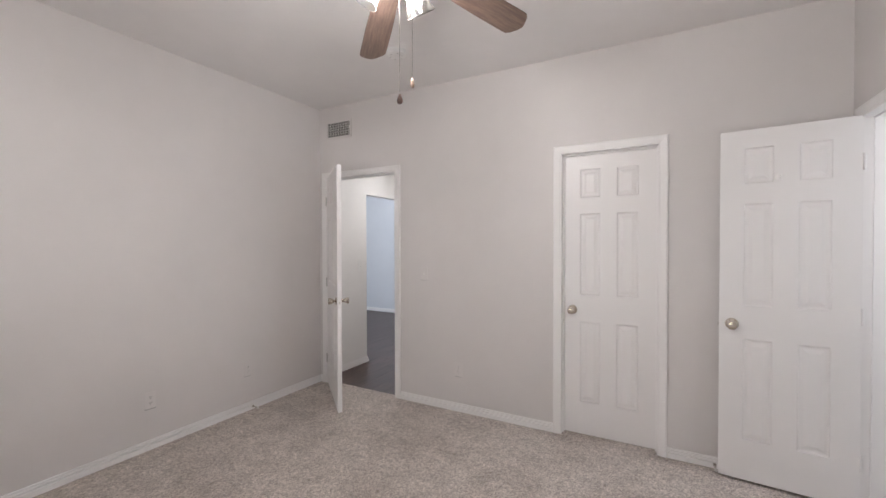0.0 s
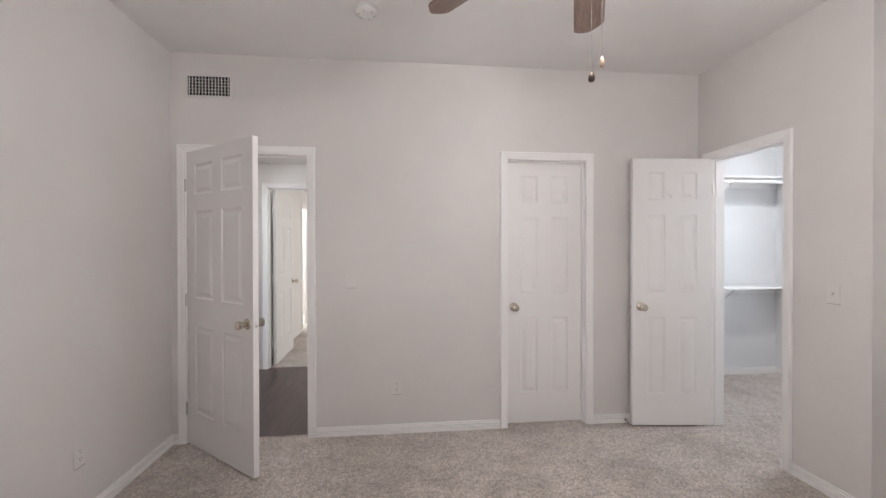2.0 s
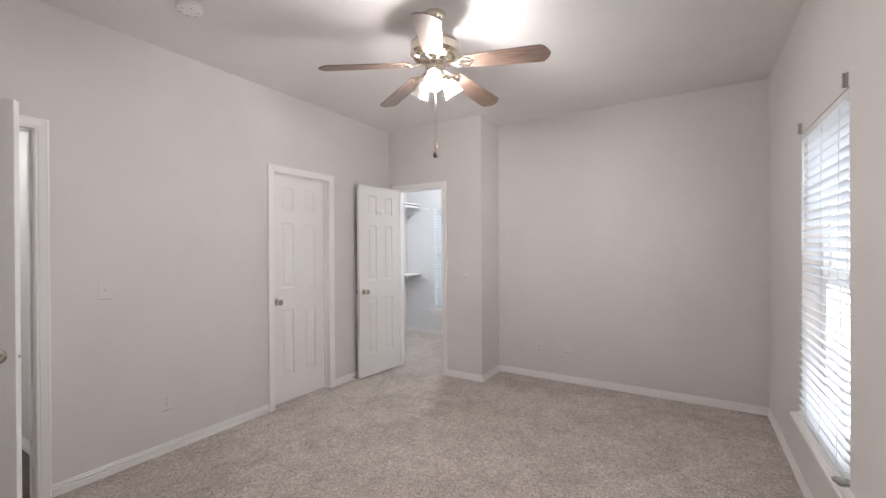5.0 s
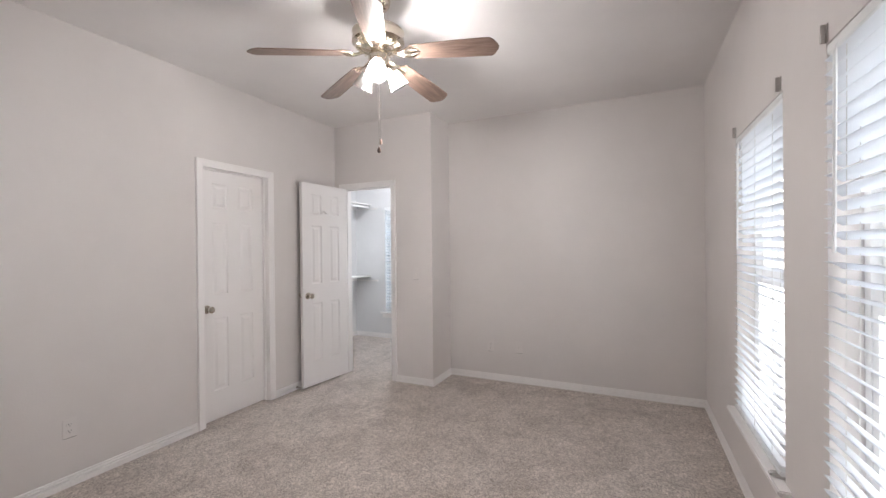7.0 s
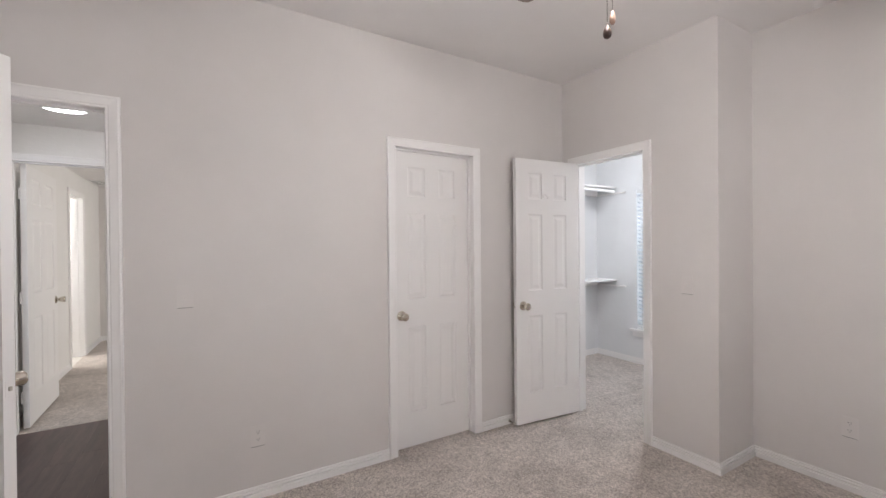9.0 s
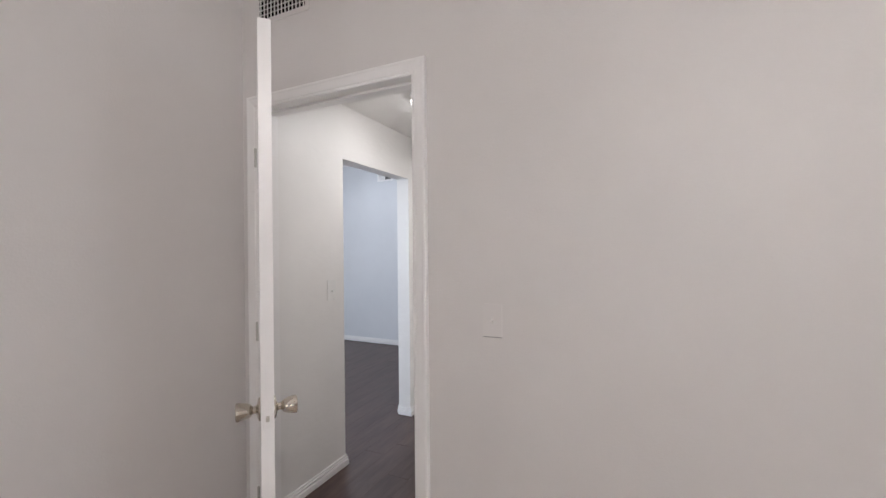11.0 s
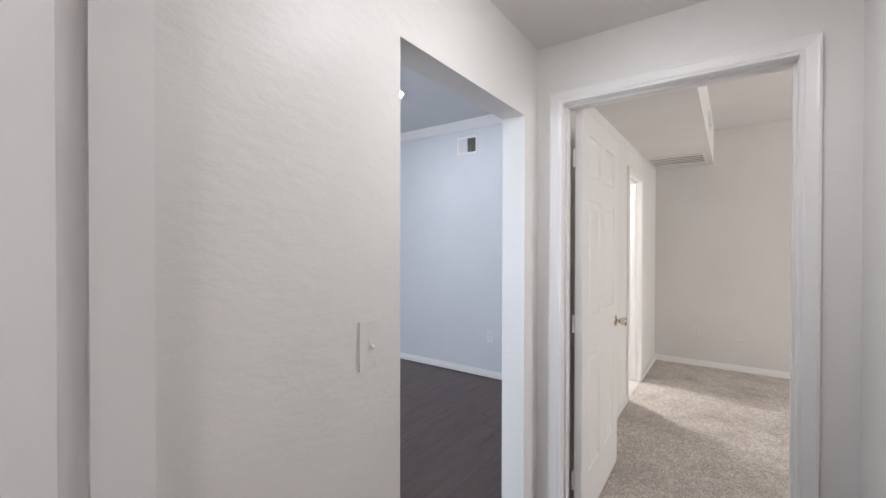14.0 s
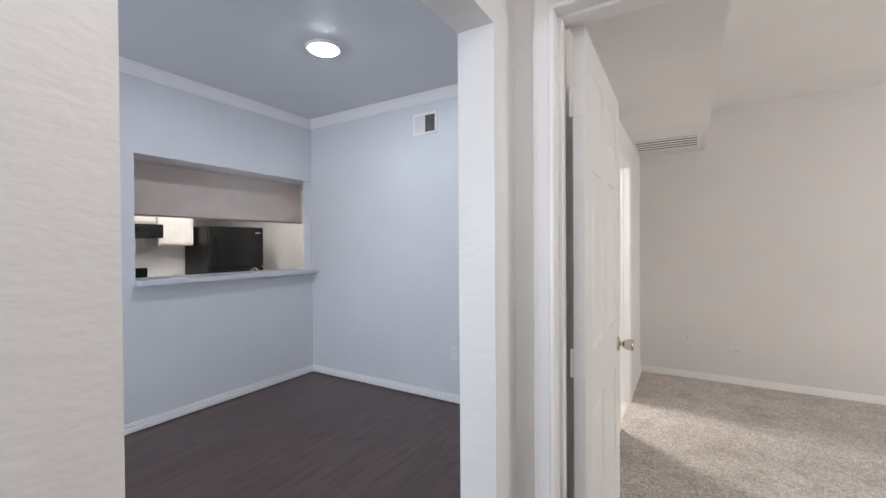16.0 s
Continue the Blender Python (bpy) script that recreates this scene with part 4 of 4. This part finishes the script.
# ---- closet shelves ----
for z, tag in ((2.09, "upper"), (0.965, "lower")):
    sh = thing("closet_shelf", Matrix.Translation((0.992, 4.0, z)), "white wooden closet shelf with hanging rod on metal brackets" if tag == "upper" else "white wooden closet shelf on metal brackets", "closet shelf", "closet shelves")
    L = 2.578 - 0.992
    part("board", soft_box(0.0, L, -0.29, -0.0205, -0.018, 0.0, 0.002), TRIM, sh)
    part("cleat", soft_box(0.0, L, -0.0200, -0.001, -0.09, -0.0185, 0.002), TRIM, sh)
    part("end_cleat", soft_box(L - 0.018, L - 0.0005, -0.42, -0.0205, -0.088, -0.070, 0.002), TRIM, sh)
    if tag == "upper":
        bm = bmesh.new()
        tube(bm, ((0.0, -0.265, -0.055), (L - 0.02, -0.265, -0.055)), 0.0165, 20)
        part("hanging_rod", bm, TRIM, sh, "white painted rod", True)
    for x in (0.25, 0.88):
        bm = bmesh.new()
        box(bm, x - 0.012, x + 0.012, -0.0235, -0.0203, -0.31, -0.0185)
        box(bm, x - 0.010, x + 0.010, -0.275, -0.0240, -0.0225, -0.0185)
        tube(bm, ((x, -0.024, -0.27), (x, -0.15, -0.11), (x, -0.255, -0.024)), 0.006, 8)
        tube(bm, ((x, -0.245, -0.03), (x, -0.247, -0.072), (x, -0.265, -0.079), (x, -0.286, -0.066), (x, -0.288, -0.050)), 0.004, 8)
        part("bracket", bm, TRIM, sh, "white metal shelf and rod bracket")

# ---- hall lamp, dining lamp, added bath, closet and kitchen lamps ----
hl = thing("ceiling_light", pose(-2.50, 3.87, HH), "round white dome ceiling light, lit, in the hall", "ceiling light")
part("pan", lathe(bmesh.new(), ((0, -0.0005), (0.150, -0.0005), (0.153, -0.010), (0.152, -0.036), (0.147, -0.041), (0.140, -0.040), (0.1385, -0.030), (0.1385, -0.020), (0, -0.020)), 48), TRIM, hl, "", True)
part("diffuser", lathe(bmesh.new(), ((0.138, -0.034), (0.135, -0.052), (0.115, -0.072), (0.062, -0.084), (0, -0.087)), 48), DOME, hl, "glowing white diffuser", True)
LX, LY = -4.81, 5.565
dl = thing("ceiling_light", pose(LX, LY, H), "flush round cool-white ceiling light, lit, in the dining room", "ceiling light")
part("trim_ring", lathe(bmesh.new(), ((0.098, -0.004), (0.098, -0.012), (0.104, -0.017), (0.116, -0.016), (0.121, -0.009), (0.122, -0.0005), (0.098, -0.0005)), 48), TRIM, dl, "white trim ring", True)
part("diffuser", lathe(bmesh.new(), ((0, -0.034), (0.050, -0.031), (0.080, -0.024), (0.098, -0.010)), 40), LED, dl, "glowing diffuser", True)
# unseen lamp, added so that light comes out of the bath
bl = thing("ceiling_light", pose(-4.0, 7.5, 2.44), "unseen flush bath ceiling light, added to light the bath doorway", "ceiling light")
part("pan", lathe(bmesh.new(), ((0, -0.0005), (0.17, -0.0005), (0.17, -0.02), (0, -0.02)), 32), TRIM, bl, "", True)
part("diffuser", lathe(bmesh.new(), ((0.16, -0.021), (0.15, -0.05), (0.09, -0.07), (0, -0.076)), 32), BATH_GLOW, bl, "", True)

# unseen lamp, added to light the closet from above its shelves
cl = thing("ceiling_light", pose(1.80, 2.75, H), "unseen round cool-white closet ceiling light, added for light from above", "ceiling light")
part("pan", lathe(bmesh.new(), ((0, -0.0005), (0.13, -0.0005), (0.13, -0.025), (0, -0.025)), 32), TRIM, cl, "", True)
part("diffuser", lathe(bmesh.new(), ((0.122, -0.026), (0.115, -0.045), (0.07, -0.060), (0, -0.066)), 32), CLOSET_GLOW, cl, "glowing diffuser", True)
# unseen fixture, added to brighten the kitchen; placed to balance its cabinets
kl = thing("ceiling_light", pose(-7.12, 6.20, 2.44), "unseen flush kitchen ceiling light, added to brighten the kitchen", "ceiling light")
part("pan", soft_box(-0.16, 0.16, -0.62, 0.62, -0.02, -0.0005, 0.004), TRIM, kl)
part("diffuser", soft_box(-0.15, 0.15, -0.60, 0.60, -0.07, -0.0205, 0.02, 3), KITCHEN_GLOW, kl)

# ---- dining room ----
vn = thing("air_register", pose(-4.806, YD, 2.409), "white two-part air register below the crown moulding", "air vent")
bm = bmesh.new()
# black sheet on the wall for the duct's shade
box(bm, 0.10, 0.215, -0.0015, -0.0005, 0.0, 0.150)
part("duct_shade", bm, DUCT_SHADE, vn)
bm = bmesh.new()
for b in ((-0.022, 0.0, -0.022, 0.172), (0.215, 0.237, -0.022, 0.172), (0, 0.215, -0.022, 0), (0, 0.215, 0.150, 0.172), (0.100, 0.112, 0, 0.150)):
    box(bm, b[0], b[1], -0.007, -0.0008, b[2], b[3])
part("frame", bm, TRIM, vn)
lou = data_of("louvre", soft_box(0.0, 0.100, -0.008, 0.008, -0.0008, 0.0008, 0.0003, 1), TRIM)
# duct-side louvres coloured dark, for the shade on that half
lou2 = data_of("dark_louvre", soft_box(0.113, 0.214, -0.004, 0.004, -0.0007, 0.0007, 0.0003, 1), GAP_SHADE)
for k in range(11):
    part("louvre", lou, TRIM, vn, m=pose(0, -0.006, 0.007 + k * 0.0137, 62, 0, 0))
    part("louvre", lou2, GAP_SHADE, vn, m=pose(0, -0.0045, 0.007 + k * 0.0137, -28, 0, 0))
for i in range(5):
    part("upright_bar", soft_box(0.128 + i * 0.019, 0.131 + i * 0.019, -0.004, -0.002, 0.0, 0.15, 0.0003, 1), GRILLE, vn)
part("damper_lever", soft_box(0.219, 0.226, -0.017, -0.007, 0.066, 0.082, 0.001, 1), GRILLE, vn)

ledge = thing("serving_ledge", pose(XP, 4.966, 1.066), "grey laminate serving ledge in the kitchen pass-through", "counter ledge")
part("top", soft_box(-0.30, 0.10, 0.0215, 1.714, 0.024, 0.066, 0.004), COUNTER, ledge)

# ---- kitchen ----


def cabinet(m, w, d, h, doors, label):
    """Wall cabinet: local x along its front, y back to the wall, z up."""
    ob = thing("wall_cabinet", m, label, "kitchen cabinet", "kitchen cabinets")
    part("body", soft_box(0, w, 0.02, d, 0, h, 0.002), CABINET, ob)
    dw = w / doors
    for i in range(doors):
        leaf = part("cabinet_door", soft_box(i * dw + 0.004, (i + 1) * dw - 0.004, 0, 0.0195, 0.02, h - 0.004, 0.003), CABINET, ob)
        part("finger_pull", soft_box(i * dw + 0.006, (i + 1) * dw - 0.006, -0.004, 0.0, 0.020, 0.040, 0.001, 1), CABINET_BACK, leaf, "wooden pull rail")
    return ob


TO_X = Matrix.Rotation(radians(90), 4, "Z")
cabinet(Matrix.Translation((-8.250, 6.045, 1.40)) @ TO_X, 0.42, 0.315, 0.72, 1, "cream wall cabinet with a wooden pull rail")
cabinet(Matrix.Translation((-8.200, 6.485, 1.76)) @ TO_X, 0.80, 0.365, 0.36, 2, "shallow cream cabinet above the refrigerator")
cabinet(Matrix.Translation((-8.250, 5.265, 1.66)) @ TO_X, 0.76, 0.315, 0.46, 2, "cream cabinet above the range hood")
pc = thing("peninsula_cabinet", Matrix.Translation((-6.52, 3.91, 1.655)), "beige panelled back of cabinets hung over the peninsula", "kitchen cabinet", "kitchen cabinets")
part("back_panel", soft_box(-0.012, 0.0, 0, 2.86, 0, 0.434, 0.002), CABINET_BACK, pc, "beige laminate panel")
part("body", soft_box(-0.32, -0.0125, 0, 2.86, 0.004, 0.434, 0.002), CABINET, pc)
part("bottom_trim", soft_box(-0.010, 0.006, 0, 2.86, -0.010, -0.0005, 0.002), PULL_RAIL, pc)
part("end_panel", soft_box(-0.32, 0.003, 2.8605, 2.875, -0.010, 0.434, 0.002), CABINET, pc)

fr = thing("refrigerator", pose(-7.920, 6.495, -0.009), "black top-freezer refrigerator against the kitchen wall", "refrigerator")
part("body", soft_box(-0.62, -0.055, 0, 0.77, 0.02, 1.66, 0.006), BLACK, fr)
for z0, z1 in ((0.06, 1.10), (1.112, 1.66)):
    dr = part("fridge_door", soft_box(-0.054, 0.0, 0.002, 0.768, z0, z1, 0.012, 3), BLACK, fr)
    bm = bmesh.new()
    za, zb = (0.60, 1.06) if z0 < 1 else (1.15, 1.50)
    tube(bm, ((0.0, 0.06, za), (0.035, 0.06, za + 0.02), (0.035, 0.06, zb - 0.02), (0.0, 0.06, zb)), 0.010, 8)
    part("handle", bm, BLACK_GLASS, dr, "black bar handle", True)
part("badge", soft_box(0.0005, 0.002, 0.64, 0.72, 1.575, 1.590, 0.0004, 1), CHROME, fr, "small bright badge")
part("plinth", soft_box(-0.60, -0.06, 0.02, 0.75, 0.0, 0.019, 0.002), BLACK, fr)

rg = thing("range_cooker", pose(-7.940, 5.275, -0.009), "black freestanding electric range", "cooker")
part("body", soft_box(-0.60, 0.0, 0.0, 0.75, 0.0, 0.905, 0.004), BLACK, rg)
part("cooktop", soft_box(-0.60, 0.01, -0.001, 0.751, 0.9055, 0.925, 0.004), BLACK_GLASS, rg)
bg = part("backguard", soft_box(-0.62, -0.54, 0.0, 0.75, 0.926, 1.13, 0.008), BLACK, rg)
for i in range(4):
    part("control_knob", lathe(bmesh.new(), ((0, 0.022), (0.016, 0.020), (0.019, 0), (0, 0)), 16, pose(-0.54, 0.12 + i * 0.06 + (0.27 if i > 1 else 0), 1.04, 0, 90, 0)), BLACK_GLASS, bg, "", True)
part("oven_handle", soft_box(0.02, 0.045, 0.06, 0.69, 0.78, 0.80, 0.006), CHROME, rg)
hood = thing("range_hood", pose(-8.090, 5.275, 1.49), "black vented range hood under a cabinet", "range hood")
part("body", soft_box(-0.47, 0.0, 0, 0.76, 0.0, 0.165, 0.006), BLACK, hood)
part("vent_strip", soft_box(0.0005, 0.004, 0.05, 0.71, 0.09, 0.14, 0.001, 1), BLACK_GLASS, hood)
for nm, y0, y1 in (("base_cabinet", 3.92, 5.345), ("base_cabinet", 6.105, 6.565)):
    bc = thing(nm, pose(-7.96, y0 - 0.075, -0.009), "cream base cabinet with laminate worktop", "kitchen cabinet", "kitchen cabinets")
    part("body", soft_box(-0.60, 0.0, 0, y1 - y0, 0.0, 0.87, 0.003), CABINET, bc)
    part("worktop", soft_box(-0.608, 0.03, 0, y1 - y0, 0.8705, 0.91, 0.004), COUNTER, bc)
    part("splashback", soft_box(-0.608, -0.59, 0, y1 - y0, 0.9105, 1.01, 0.003), COUNTER, bc)
pn = thing("peninsula", pose(XP - 0.125, 3.95, -0.009), "cream peninsula base with laminate worktop and sink", "kitchen counter")
part("body", soft_box(-0.60, 0.0, 0, 3.1, 0.0, 0.87, 0.003), CABINET, pn)
part("worktop", soft_box(-0.63, 0.0, 0, 3.1, 0.8705, 0.91, 0.004), COUNTER, pn)
fc = thing("kitchen_faucet", pose(-6.560, 6.255, 0.9015), "chrome arched kitchen faucet", "faucet")
bm = bmesh.new()
tube(bm, [(0, 0, 0.0), (0, 0, 0.17)] + [(-0.075 + 0.075 * math.cos(a), 0, 0.17 + 0.075 * math.sin(a)) for a in [math.pi * k / 10 for k in range(1, 11)]], 0.011, 12)
part("spout", bm, CHROME, fc, "", True)
part("base", lathe(bmesh.new(), ((0, 0), (0.026, 0), (0.026, 0.012), (0.016, 0.03), (0, 0.03)), 20), CHROME, fc, "", True)
part("lever", soft_box(-0.008, 0.008, 0.02, 0.075, 0.045, 0.055, 0.003), CHROME, fc)

# ---- plank floor of hall and dining room ----
PW, PL = 0.152, 1.22
deck = tagged(new("floor_planks"), "dark espresso wood-look plank floor", kind="structure")
whole = data_of("plank", soft_box(0.0004, PL - 0.0004, 0.0003, PW - 0.0003, -0.0085, 0.0, 0.0008, 1), PLANK)
rng = random.Random(4)


def lay(x0, x1, y0, y1):
    n = 0
    x = x0
    while x < x1 - 1e-4:
        w = min(PW, x1 - x)
        y = y0 - rng.uniform(0, PL)
        while y < y1 - 1e-4:
            a, b = max(y, y0), min(y + PL, y1)
            if b - a > 0.004:
                if abs(w - PW) < 1e-4 and abs(b - a - PL) < 1e-4:
                    me = whole
                else:
                    me = data_of("plank_cut", soft_box(0.0004, b - a - 0.0004, 0.0003, max(w, 0.01) - 0.0003, -0.0085, 0.0, 0.0008, 1), PLANK)
                part("plank", me, PLANK, deck, m=pose(x + w, a, -0.001, 0, 0, 90))
                n += 1
            y += PL
        x += PW
    return n


lay(XH, XR, 3.031, 4.784)
lay(XP, XH - 0.0001, 3.031, YD)
lay(XP, XW - 0.111, 1.5, 3.0305)

# carpet edge strip where carpet meets planks
for a, b, y in ((D1[0], D1[1], 3.03), (DE[0], DE[1], 4.785)):
    bm = bmesh.new()
    tube(bm, ((a, y, -0.002), (b, y, -0.002)), 0.007, 8)
    setting("trim_carpet_edge", bm, CARPET, "", True)
